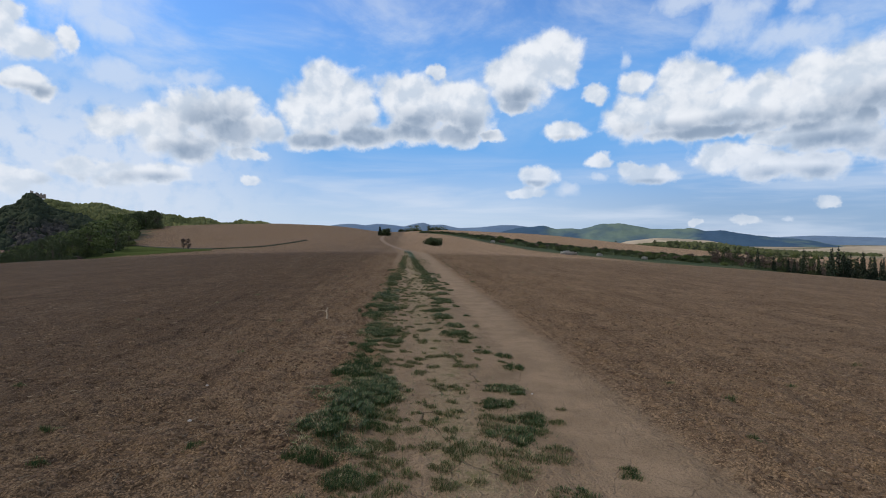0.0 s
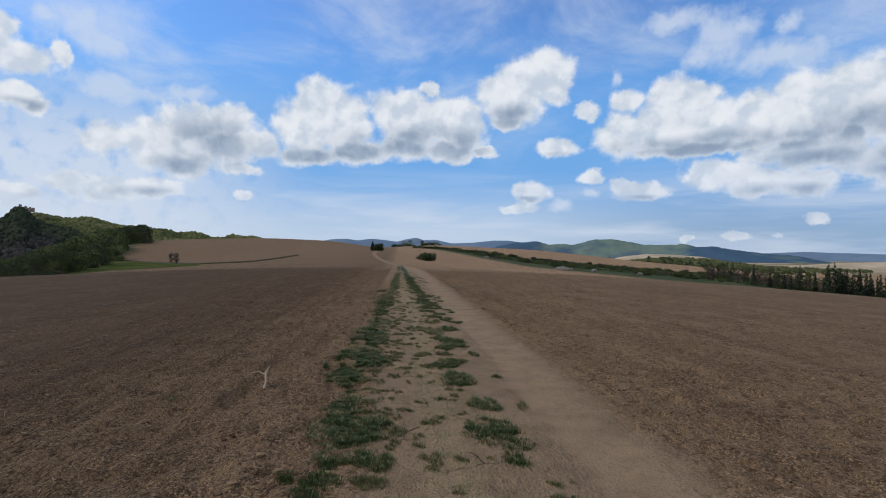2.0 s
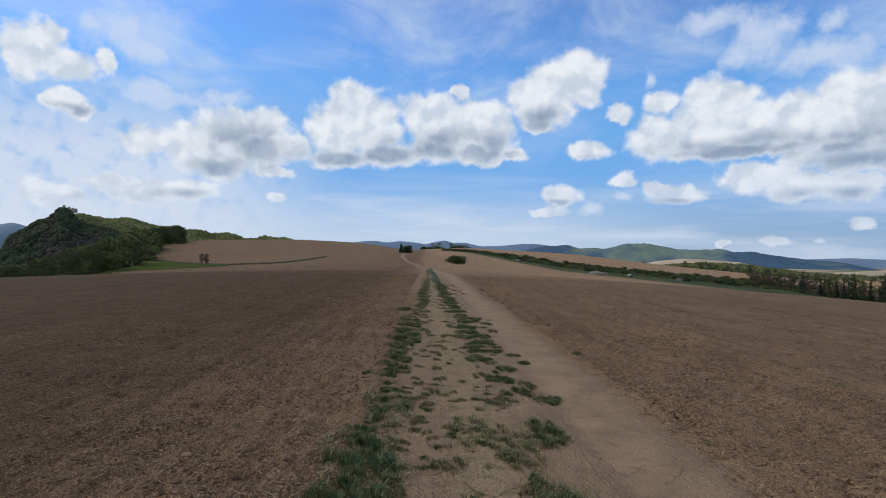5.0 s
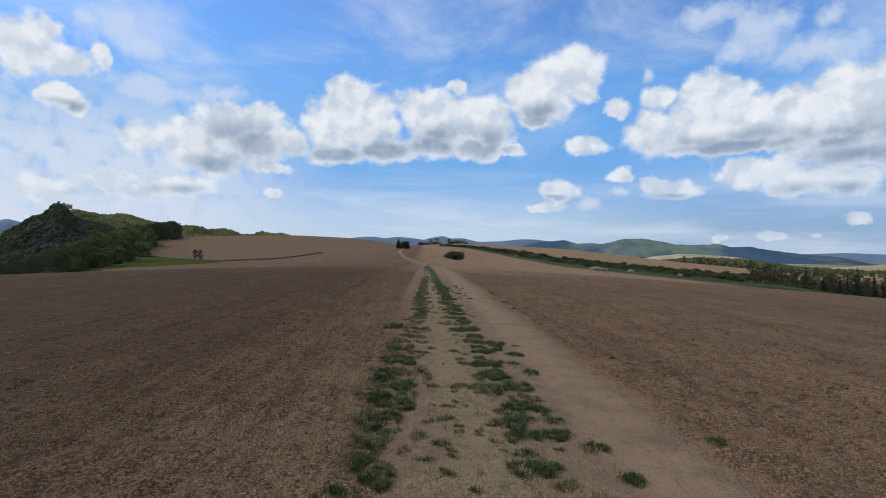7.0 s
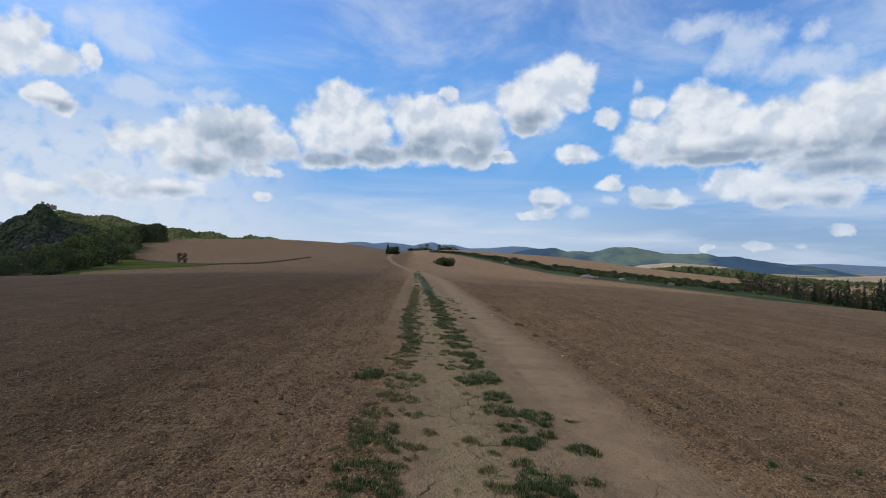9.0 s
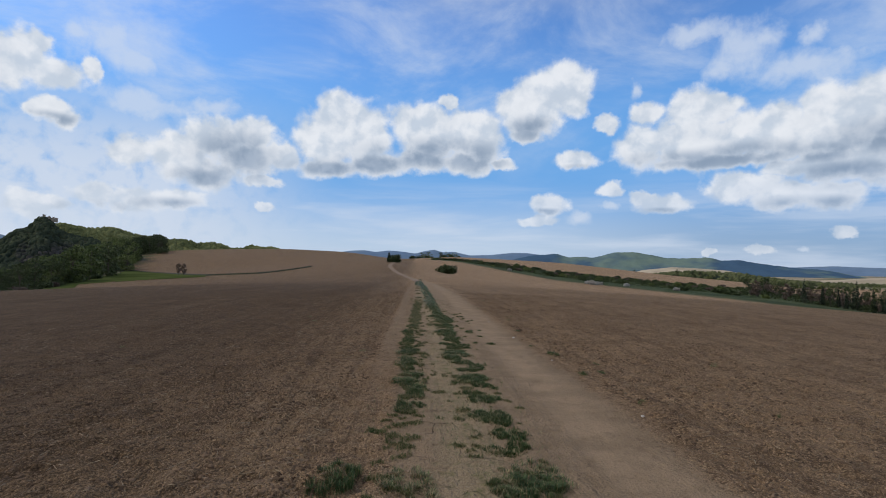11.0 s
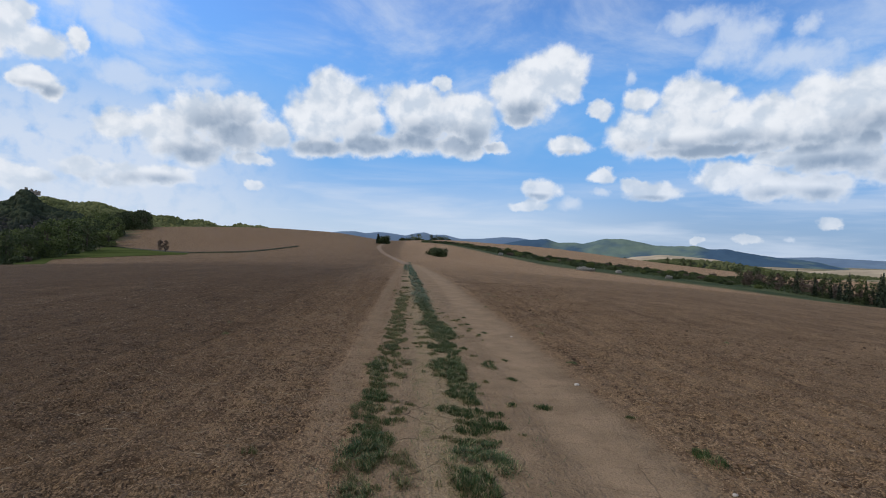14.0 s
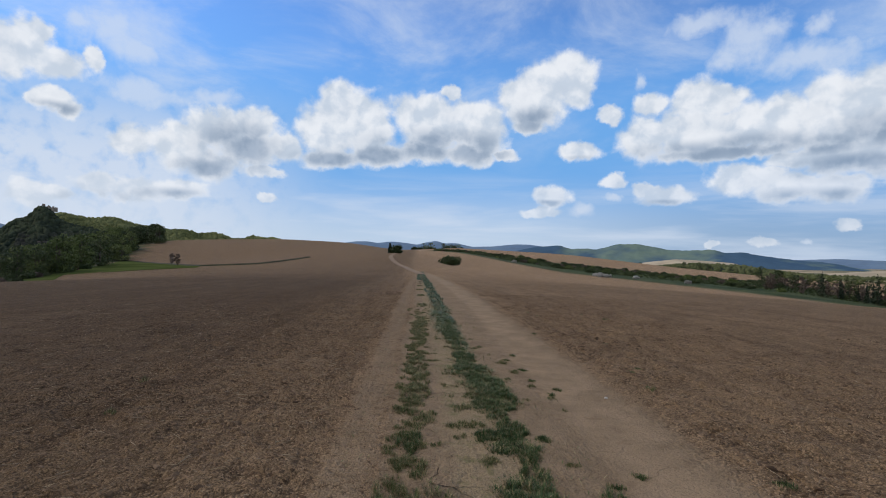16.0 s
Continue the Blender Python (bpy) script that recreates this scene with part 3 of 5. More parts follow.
def masks(x, y):
    xs = x - track_line(y)
    wob = (rolling(x * 0 + y * 0.35, x * 0 + 3.1, 3, 5) - 0.45) * 0.28
    wob2 = (rolling(y * 0.9, y * 0 + 8.7, 3, 9) - 0.45) * 0.22
    fade = 1 - ease(y, 96, 116)
    right = ease(xs, 0.95 + wob, 1.5 + wob) * (1 - ease(xs, 1.75 + wob2, 2.6 + wob2))
    middle = ease(xs, -0.6 + wob, -0.1 + wob) * (1 - ease(xs, 1.3, 1.7))
    left = ease(xs, -0.88 + wob2, -0.58 + wob2) * (1 - ease(xs, -0.45, -0.05)) * ease(y, 20, 33) * 0.55
    track = np.maximum(np.maximum(right, 0.70 * middle), left) * fade
    litter = np.exp(-(((xs - 0.42 + wob) / 0.36) ** 2)) * (0.75 + 0.25 * ease(y, 6, 20)) * fade
    r, b = np.hypot(x, y - 7), np.degrees(np.arctan2(x, y - 7))
    inner, outer = belt(b)
    waste = ease(b, 0.0, 2) * ease(r, inner - 12, inner) * (1 - ease(r, outer, outer + 12)) * (1 - ease(b, 44, 50))
    wood = wood_edge(b)
    waste = np.maximum(waste, (1 - ease(b, -26, -24)) * ease(r, wood - 14, wood))
    stubble = ease(r, 900, 1200) * (1 - ease(np.abs(b), 100, 120)) * ease(b, -25, -20)
    # Soil paleness: rises rightwards; the distance term paints in brightness of grazing light.
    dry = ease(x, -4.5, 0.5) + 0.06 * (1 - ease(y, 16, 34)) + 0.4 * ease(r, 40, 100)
    return dict(dry=dry, track=track, litter=litter, stubble=stubble, waste=waste)


def stretch(lo, hi, step, growth, reach):
    core = np.arange(lo, hi + step / 2, step)
    out, s, total = [], step, 0.0
    while total < reach:
        s = min(s * growth, 120.0)
        total += s
        out.append(total)
    out = np.array(out)
    return np.concatenate([lo - out[::-1], core, core[-1] + out])


def sheet(name, xs, ys, z, mat, layers=None):
    nx, ny = len(xs), len(ys)
    gx, gy = np.meshgrid(xs, ys)
    co = np.stack([gx, gy, z], -1).reshape(-1, 3)
    i = np.arange((ny - 1) * (nx - 1))
    a = (i // (nx - 1)) * nx + i % (nx - 1)
    quads = np.stack([a, a + 1, a + nx + 1, a + nx], -1)
    me = mesh_from(name, co, quads)
    for key, values in (layers or {}).items():
        at = me.attributes.new(key, "FLOAT", "POINT")
        at.data.foreach_set("value", np.asarray(values, np.float32).ravel())
    me.materials.append(mat)
    return new(name, me)


def mesh_from(name, co, faces, flat=False):
    """A mesh from arrays: all faces have the same number of corners."""
    me = bpy.data.meshes.new(name)
    faces = np.asarray(faces, np.int32)
    n, k = faces.shape
    me.vertices.add(len(co))
    me.vertices.foreach_set("co", np.asarray(co, np.float32).ravel())
    me.loops.add(n * k)
    me.loops.foreach_set("vertex_index", faces.ravel())
    me.polygons.add(n)
    me.polygons.foreach_set("loop_start", np.arange(0, n * k, k, dtype=np.int32))
    me.polygons.foreach_set("use_smooth", np.full(n, not flat))
    me.update(calc_edges=True)
    me.validate()
    return me


gx = stretch(-3.2, 4.8, 0.045, 1.055, 4300)
gy = stretch(0.5, 42.0, 0.06, 1.035, 4300)
XX, YY = np.meshgrid(gx, gy)
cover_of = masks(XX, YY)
ZZ = land(XX, YY)
tilled = 1 - np.clip(cover_of["track"] * 1.3, 0, 1)
fine_zone = np.exp(-np.maximum(np.abs(XX - 0.8) - 3, 0) / 8) * np.exp(-np.maximum(YY - 42, 0) / 14)
clods = rolling(XX * 7, YY * 7, 3, 21) - 0.44
heaps_of = rolling(XX * 1.6, YY * 1.6, 3, 31) - 0.44
ZZ += fine_zone * (tilled * (0.11 * clods + 0.09 * heaps_of + 0.02 + 0.012 * np.sin(XX * 17 + 2 * heaps_of)) + (1 - tilled) * 0.008 * heaps_of)
ZZ += -0.014 * cover_of["track"] * ease(XX, 1.0, 1.5) * (1 - ease(XX, 1.9, 2.4)) * fine_zone
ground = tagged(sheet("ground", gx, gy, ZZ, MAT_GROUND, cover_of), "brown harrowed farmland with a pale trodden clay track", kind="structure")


def ground_height(x, y):
    """Height of the ground sheet itself, with its relief."""
    x, y = np.atleast_1d(np.asarray(x, float)), np.atleast_1d(np.asarray(y, float))
    i = np.clip(np.searchsorted(gx, x) - 1, 0, len(gx) - 2)
    j = np.clip(np.searchsorted(gy, y) - 1, 0, len(gy) - 2)
    u, v = (x - gx[i]) / (gx[i + 1] - gx[i]), (y - gy[j]) / (gy[j + 1] - gy[j])
    return (ZZ[j, i] * (1 - u) + ZZ[j, i + 1] * u) * (1 - v) + (ZZ[j + 1, i] * (1 - u) + ZZ[j + 1, i + 1] * u) * v


def thing(name, x, y, z=0.0, turn=0.0):
    ob = new(name)
    ob.empty_display_size = 0.2
    ob.matrix_world = pose(x, y, z, 0, 0, turn)
    return ob


def part(name, me, mat, parent, label=""):
    """One mesh as a part of a thing, in the thing's own space."""
    if isinstance(me, bmesh.types.BMesh):
        bm, me = me, bpy.data.meshes.new(name)
        bm.to_mesh(me)
        bm.free()
    if not me.materials:
        me.materials.append(mat)
    ob = new(name, me)
    ob.parent = parent
    if label:
        ob["label"] = label
    return ob


def tube(points, radii, sides=6):
    """A tapered round stem along some points, as arrays."""
    points, co, faces = [Vector(p) for p in points], [], []
    for i, (p, r) in enumerate(zip(points, radii)):
        d = (points[min(i + 1, len(points) - 1)] - points[max(i - 1, 0)]).normalized()
        a = d.orthogonal().normalized()
        b = d.cross(a)
        co += [p + r * (math.cos(k * 2 * math.pi / sides) * a + math.sin(k * 2 * math.pi / sides) * b) for k in range(sides)]
    for i in range(len(points) - 1):
        for k in range(sides):
            n = (k + 1) % sides
            faces.append((i * sides + k, i * sides + n, (i + 1) * sides + n, (i + 1) * sides + k))
    return np.array([tuple(c) for c in co]), np.array(faces)


def joined(pieces):
    """Several (points, faces) arrays as one."""
    co, faces, n = [], [], 0
    for c, f in pieces:
        co.append(c)
        faces.append(np.asarray(f) + n)
        n += len(c)
    return np.concatenate(co), np.concatenate(faces)


def leaves(centres, size, gen, flatness=0.4):
    """Small leaf sprays, each a bent quad, turned every way."""
    n = len(centres)
    a = gen.normal(size=(n, 3))
    a /= np.linalg.norm(a, axis=1, keepdims=True)
    b = np.cross(a, gen.normal(size=(n, 3)))
    b /= np.linalg.norm(b, axis=1, keepdims=True) + 1e-9
    s = size * gen.uniform(0.55, 1.3, (n, 1))
    co = np.stack([centres - a * s - b * s * 0.45, centres + a * s * 0.1 - b * s * 0.7, centres + a * s + b * s * 0.2, centres - a * s * 0.2 + b * s * 0.75], 1)
    return co.reshape(-1, 3), np.arange(4 * n).reshape(n, 4)


def crown_points(gen, blobs, per, shell=0.55):
    """Points thick towards the outside of some clumps (x, y, z, radius)."""
    out = []
    for x, y, z, r in blobs:
        d = gen.normal(size=(per, 3))
        d /= np.linalg.norm(d, axis=1, keepdims=True)
        out.append(np.array([x, y, z]) + d * (r * gen.uniform(shell, 1.05, (per, 1))) * np.array([1, 1, 0.8]))
    return np.concatenate(out)


def broadleaf(seed, tall, wide, mat, label, leaf=0.36, per=95, clumps=11, thin=False):
    gen = np.random.default_rng(seed)
    ob = thing("tree", 0, 0)
    lean = gen.normal(0, 0.03, 2) * tall
    trunk = [tube([(0, 0, -0.6), (lean[0] * 0.3, lean[1] * 0.3, tall * 0.25), (lean[0], lean[1], tall * 0.62), (lean[0] * 1.4, lean[1] * 1.4, tall * 0.9)], (tall * 0.022, tall * 0.017, tall * 0.009, tall * 0.003))]
    blobs = []
    for k in range(clumps):
        a, h = k * 2.4 + gen.uniform(-0.4, 0.4), gen.uniform(0.16, 0.9)
        reach = wide * gen.uniform(0.35, 0.75) * (1.15 - abs(h - 0.55) * 1.3)
        tip = (math.cos(a) * reach, math.sin(a) * reach, tall * h)
        root = (lean[0] * h, lean[1] * h, tall * (0.06 + 0.5 * h))
        mid = tuple((r + t) / 2 + d for r, t, d in zip(root, tip, (0, 0, tall * 0.03)))
        trunk.append(tube([root, mid, tip], (tall * 0.008, tall * 0.005, tall * 0.002), 4))
        blobs.append((*tip, wide * gen.uniform(0.24, 0.42)))
    blobs.append((lean[0], lean[1], tall * 0.9, wide * 0.3))
    for k in range(0 if thin else 5):
        blobs.append((math.cos(k * 1.26) * wide * 0.5, math.sin(k * 1.26) * wide * 0.5, tall * 0.13, wide * 0.32))
    part("trunk", mesh_from("trunk", *joined(trunk)), MAT_BARK, ob)
    pts = crown_points(gen, blobs, per, 0.3 if thin else 0.6)
    part("crown", mesh_from("crown", *leaves(pts, leaf, gen), flat=True), mat, ob)
    return tagged(ob, label, "tree")


def conifer(seed, tall, wide, label="dark green spruce at the edge of the field"):
    gen = np.random.default_rng(seed)
    ob = thing("tree", 0, 0)
    part("trunk", mesh_from("trunk", *tube([(0, 0, -0.6), (0, 0, tall * 0.5), (0, 0, tall)], (tall * 0.016, tall * 0.01, 0.02))), MAT_BARK, ob)
    h = tall * (0.06 + 0.94 * np.sqrt(gen.uniform(0, 1, 620)))
    h = tall * 1.04 - h * 0.98
    r = wide * (1 - h / (tall * 1.03)) ** 0.85 * gen.uniform(0.35, 1.05, 620) * (0.8 + 0.25 * np.sin(h / tall * 46))
    a = gen.uniform(0, 2 * math.pi, 620)
    pts = np.stack([np.cos(a) * r, np.sin(a) * r, h - 0.18 * r], -1)
    part("crown", mesh_from("crown", *leaves(pts, 0.42, gen), flat=True), MAT_NEEDLE, ob)
    return tagged(ob, label, "tree")


def shrub(seed, wide, tall, mat, label, leaf=0.3, per=70, clumps=9):
    gen = np.random.default_rng(seed)
    ob = thing("shrub", 0, 0)
    stems, blobs = [], []
    for k in range(clumps):
        a, d = k * 2.4, wide * 0.5 * math.sqrt((k + 0.5) / clumps)
        tip = (math.cos(a) * d, math.sin(a) * d * 0.8, tall * gen.uniform(0.42, 0.8) * (1.1 - 0.5 * d / wide))
        stems.append(tube([(tip[0] * 0.25, tip[1] * 0.25, -0.3), (tip[0] * 0.6, tip[1] * 0.6, tip[2] * 0.5), tip], (0.05, 0.035, 0.012), 4))
        blobs.append((*tip, tall * gen.uniform(0.26, 0.4)))
        blobs.append((tip[0] * 1.05, tip[1] * 1.05, tall * 0.22, tall * 0.26))
    part("stem", mesh_from("stem", *joined(stems)), MAT_BARK, ob)
    part("crown", mesh_from("crown", *leaves(crown_points(gen, blobs, per, 0.4), leaf, gen), flat=True), mat, ob)
    return tagged(ob, label, "shrub")


def seen_at(bearing_deg, r):
    a = radians(bearing_deg)
    return MIDDLE[0] + r * math.sin(a), MIDDLE[1] + r * math.cos(a)


def stand(ob, bearing_deg, r, scale=1.0, turn=0.0, group="", tall=1.0):
    """Sets a thing, or a copy of one that is already placed, on the ground."""
    x, y = seen_at(bearing_deg, r)
    z = float(ground_height(x, y)[0])
    if ob.get("placed"):
        ob = copy_thing(ob, pose(0, 0, 0))
    ob["placed"] = 1
    ob.matrix_basis = pose(x, y, z - 0.05, 0, 0, turn) @ Matrix.Diagonal((scale, scale, scale * tall, 1))
    if group:
        ob["group"] = group
    return ob


# ---- the far hills ----


def ridge(name, bearings, angles, r0, r1, mat, label, rough, cell, base=-45.0, step=0.12, rows=26, salt=50):
    """A range of hills between two distances, its skyline given as angles over bearings."""
    az = np.arange(bearings[0], bearings[-1] + step / 2, step)
    rr = np.linspace(r0, r1, rows)
    mid = (r0 + r1) / 2
    top = np.interp(az, bearings, np.tan(np.radians(angles))) * mid + 1.45
    k = np.hanning(9)[1:-1]
    top = np.convolve(np.pad(top, 3, "edge"), k / k.sum(), "valid")
    A, R = np.meshgrid(np.radians(az), rr)
    x, y = MIDDLE[0] + R * np.sin(A), MIDDLE[1] + R * np.cos(A)
    shape = np.clip(1 - np.abs((R - mid) / (mid - r0)) ** 1.6, 0, 1)
    folds = rolling(x / (cell * 9), y / (cell * 9), 3, salt) - 0.44
    z = base + (top[None] - base) * np.clip(shape + folds * 0.95 * (1 - shape) * shape * 4, 0, 1.0)
    z += (rolling(x / cell, y / cell, 3, salt + 7) - 0.44) * rough * np.clip(shape * 3, 0, 1)
    co = np.stack([x, y, z], -1)
    nx = len(az)
    i = np.arange((rows - 1) * (nx - 1))
    a = (i // (nx - 1)) * nx + i % (nx - 1)
    me = mesh_from(name, co.reshape(-1, 3), np.stack([a, a + 1, a + nx + 1, a + nx], -1))
    me.materials.append(mat)
    tagged(new(name, me), label, kind="structure")
    return co


def crowns_on(co, n, size, mat, label, seed, bare_at=None):
    """Rounded, uneven tree crowns standing all over the near side of a hill, each an island of one mesh."""
    gen = np.random.default_rng(seed)
    rows, cols = co.shape[0] * 0.56, co.shape[1] - 2
    u, v = gen.uniform(0, rows, n), gen.uniform(0, cols, n)
    i, j = u.astype(int), v.astype(int)
    fu, fv = (u - i)[:, None], (v - j)[:, None]
    p = (co[i, j] * (1 - fv) + co[i, j + 1] * fv) * (1 - fu) + (co[i + 1, j] * (1 - fv) + co[i + 1, j + 1] * fv) * fu
    ring = np.arange(7) * 2 * math.pi / 7
    dome = [np.stack([np.cos(ring + k * 0.45) * r, np.sin(ring + k * 0.45) * r, np.full(7, h)], -1) for k, (r, h) in enumerate(((0.8, -0.9), (1.02, 0.0), (0.78, 0.62), (0.36, 0.98)))]
    dome = np.concatenate(dome + [np.array([(0, 0, 1.08)])])
    faces = [(k * 7 + a, k * 7 + (a + 1) % 7, (k + 1) * 7 + a) for k in range(3) for a in range(7)]
    faces += [(k * 7 + (a + 1) % 7, (k + 1) * 7 + (a + 1) % 7, (k + 1) * 7 + a) for k in range(3) for a in range(7)]
    faces += [(21 + a, 21 + (a + 1) % 7, 28) for a in range(7)]
    s = size * gen.uniform(0.6, 1.35, (n, 1, 1)) * gen.uniform(0.85, 1.2, (n, 1, 3))
    t = gen.uniform(0, 2 * math.pi, n)
    c, d = np.cos(t)[:, None], np.sin(t)[:, None]
    pts = dome[None] * s * gen.uniform(0.78, 1.2, (n, 29, 1))
    pts = np.stack([pts[..., 0] * c - pts[..., 1] * d, pts[..., 0] * d + pts[..., 1] * c, pts[..., 2]], -1) + p[:, None]
    me = mesh_from("forest", pts.reshape(-1, 3), (np.arange(n)[:, None, None] * 29 + np.array(faces)[None]).reshape(-1, 3))
    at = me.attributes.new("bare", "FLOAT", "POINT")
    share = np.zeros(n) if bare_at is None else bare_at(p)
    at.data.foreach_set("value", np.repeat(share, 29).astype(np.float32))
    me.materials.append(mat)
    return tagged(new("forest", me), label, "forest", kind="stuff")


ridge("backdrop_far_range", (-60, -42, -38.5, -37.6, -36.6, -33, -20, -12, -8, -6.7, -5.7, -4.4, -3.0, -1.4, -0.2, 0.7, 1.9, 2.6, 4.0, 5.7, 7.8, 8.7, 10.3, 11.9, 13.4, 20, 30, 36.9, 39.2, 41.6, 48, 60), (1.5, 1.9, 2.06, 2.3, 2.02, 0.8, 0.4, 0.5, 1.25, 1.43, 1.46, 1.27, 1.47, 1.36, 1.16, 1.42, 1.62, 1.35, 1.39, 1.02, 1.07, 1.16, 1.32, 1.31, 1.12, 0.5, -0.1, 0.08, 0.21, 0.11, -0.1, -0.3), 3900, 4700, MAT_HAZED_FARHILL, "hazy blue mountain range on the horizon", 6, 90, salt=61)
ridge("backdrop_wooded_range", (8, 10.5, 12.3, 14.8, 16.1, 17.4, 18.8, 20.9, 22.8, 24.4, 25.6, 27.2, 29.5, 30.6, 31.7, 33.6, 34.9, 36.6, 38.1, 39.3, 40.5, 44), (-0.7, 0.7, 1.07, 1.25, 0.9, 0.97, 0.9, 1.46, 1.43, 1.14, 0.84, 0.82, 0.94, 0.62, 0.72, 0.42, 0.16, -0.01, -0.11, -0.34, -0.6, -1.2), 2900, 3600, MAT_HAZED_HILL, "distant wooded hills in spring leaf, blue haze put into their colour", 12, 45, rows=60, salt=71)
ridge("backdrop_field_rise", (21, 23.2, 26, 28.5, 31, 32.2, 34), (-1.2, -0.36, -0.02, -0.1, -0.3, -0.6, -1.4), 2000, 2500, MAT_STUBBLE, "pale dry fields on a far rise", 2, 60, salt=75)
ridge("backdrop_field_plain", (34, 37, 39.5, 42, 46, 52), (-1.9, -1.2, -0.95, -0.72, -0.6, -1.0), 1800, 2200, MAT_STUBBLE, "pale dry fields on the far plain", 2, 60, salt=76)
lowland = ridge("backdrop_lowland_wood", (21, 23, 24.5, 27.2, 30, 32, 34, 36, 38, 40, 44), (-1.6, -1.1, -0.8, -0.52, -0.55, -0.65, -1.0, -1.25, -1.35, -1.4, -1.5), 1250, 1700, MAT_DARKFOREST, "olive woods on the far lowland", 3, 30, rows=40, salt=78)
crowns_on(lowland, 1800, 4.0, MAT_OLIVEWOOD, "olive-green tree crowns on the far lowland", 79)
green_ridge = ridge("backdrop_green_ridge", (-40, -36, -34, -32.9, -31.7, -30.8, -29.8, -28.7, -27.8, -26.8, -24.6, -23.2, -21.9, -20.8, -19.7, -19.0, -17.7, -17.0, -16.2, -14.9, -14.3, -12, -8), (-1.5, 1.5, 2.9, 3.15, 2.98, 2.8, 2.95, 2.92, 2.62, 2.3, 2.06, 2.04, 1.66, 1.86, 1.68, 1.32, 1.34, 1.68, 1.46, 1.5, 1.3, 0.8, -0.8), 1250, 1850, MAT_FOREST, "ridge of spring-green wood with sunshine put into its colour", 7, 30, step=0.08, rows=60, salt=81)
castle_hill = ridge("backdrop_castle_hill", (-60, -50, -44, -39, -38.4, -38.0, -37.7, -36.5, -36.0, -35.0, -34.6, -34.2, -33.7, -33.1, -31.9, -30.9, -29.7, -28.9, -27.5, -25), (-2.6, -2.4, -2.0, -1.0, -0.4, 0.1, 1.0, 1.75, 2.35, 2.7, 3.3, 3.62, 3.5, 2.6, 2.1, 2.02, 1.5, 1.1, 0.3, -1.2), 950, 1650, MAT_DARKFOREST, "steep wooded hill coloured as cloud-shaded, under a ruined castle", 7, 30, step=0.08, rows=60, salt=91)
crowns_on(green_ridge, 6500, 4.0, MAT_SUNNED_SPRINGWOOD, "spring-green tree crowns on a ridge coloured as sunlit", 82)


def leafless_slope(p):
    """Where the wood on the castle hill stands bare: its lower middle."""
    b, e = np.degrees(np.arctan2(p[:, 0], p[:, 1] - 7)), np.degrees(np.arctan2(p[:, 2], np.hypot(p[:, 0], p[:, 1])))
    return ease(b, -36.0, -35.2) * (1 - ease(b, -32.0, -31.0)) * (1 - ease(e, 0.7, 1.9)) * (0.25 + 0.75 * (rolling(p[:, 0] / 25, p[:, 1] / 25, 3, 5) > 0.36))


crowns_on(castle_hill, 6500, 3.8, MAT_CLOUDSHADE_WOOD, "wood coloured as cloud-shaded, with leafless patches, on a steep hill", 92, leafless_slope)

# ---- castle ruin on the hill ----


def block(bm, x0, x1, y0, y1, z0, z1, notch=0, gen=None):
    """A wall of rough height, its top broken into teeth."""
    n = max(1, notch)
    for k in range(n):
        a, b = x0 + (x1 - x0) * k / n, x0 + (x1 - x0) * (k + 1) / n
        top = z1 - (gen.uniform(0, 0.3) * (z1 - z0) if notch else 0)
        m = Matrix.Translation(((a + b) / 2, (y0 + y1) / 2, (z0 + top) / 2)) @ Matrix.Diagonal((b - a, y1 - y0, top - z0, 1))
        bmesh.ops.create_cube(bm, size=1.0, matrix=m)


def castle_ruin():
    gen = np.random.default_rng(3)
    x, y = seen_at(-33.85, 1300)
    ob = thing("castle_ruin", x, y, 1300 * math.tan(radians(3.66)) + 1.5, 33.7)
    for name, (x0, x1, y0, y1, z1, n) in (("tower", (-9, -2, -5, 2, 10, 2)), ("palace_wall", (-2, 10, -4, -2, 6.5, 4)), ("curtain_wall", (10, 26, -3, -1, 2.5, 5)), ("gable", (13, 18, -1, 4, 6, 2)), ("rear_wall", (-18, -9, 0, 2, 4, 3))):
        bm = bmesh.new()
        block(bm, x0 * 0.7, x1 * 0.7, y0, y1, -8, z1 * 0.72, n, gen)
        part(name, bm, MAT_WALL, ob)
    return tagged(ob, "pale stone castle ruin with broken walls on a hilltop", "castle")


castle_ruin()


def house(x, y, turn, w, d, h):
    ob = thing("house", x, y, float(ground_height(x, y)[0]) - 0.3, turn)
    bm = bmesh.new()
    block(bm, -w / 2, w / 2, -d / 2, d / 2, 0, h)
    part("wall", bm, MAT_PLASTER, ob)
    e = 0.5
    co = np.array([(-w / 2 - e, -d / 2 - e, h), (w / 2 + e, -d / 2 - e, h), (w / 2 + e, d / 2 + e, h), (-w / 2 - e, d / 2 + e, h), (-w / 2 - e, 0, h + d * 0.45), (w / 2 + e, 0, h + d * 0.45)])
    part("roof", mesh_from("roof", co, [(0, 1, 5, 4), (2, 3, 4, 5), (0, 4, 3, 0), (1, 2, 5, 1), (0, 3, 2, 1)], True), MAT_ROOF, ob)
    for k in (-0.3, 0.0, 0.3):
        bm = bmesh.new()
        block(bm, k * w - 0.6, k * w + 0.6, -d / 2 - 0.04, -d / 2 + 0.1, 1.0, 2.4)
        part("window", bm, MAT_PANE, ob)
    return tagged(ob, "small plastered village house with a tiled roof", "house", "village houses")


hg = np.random.default_rng(12)
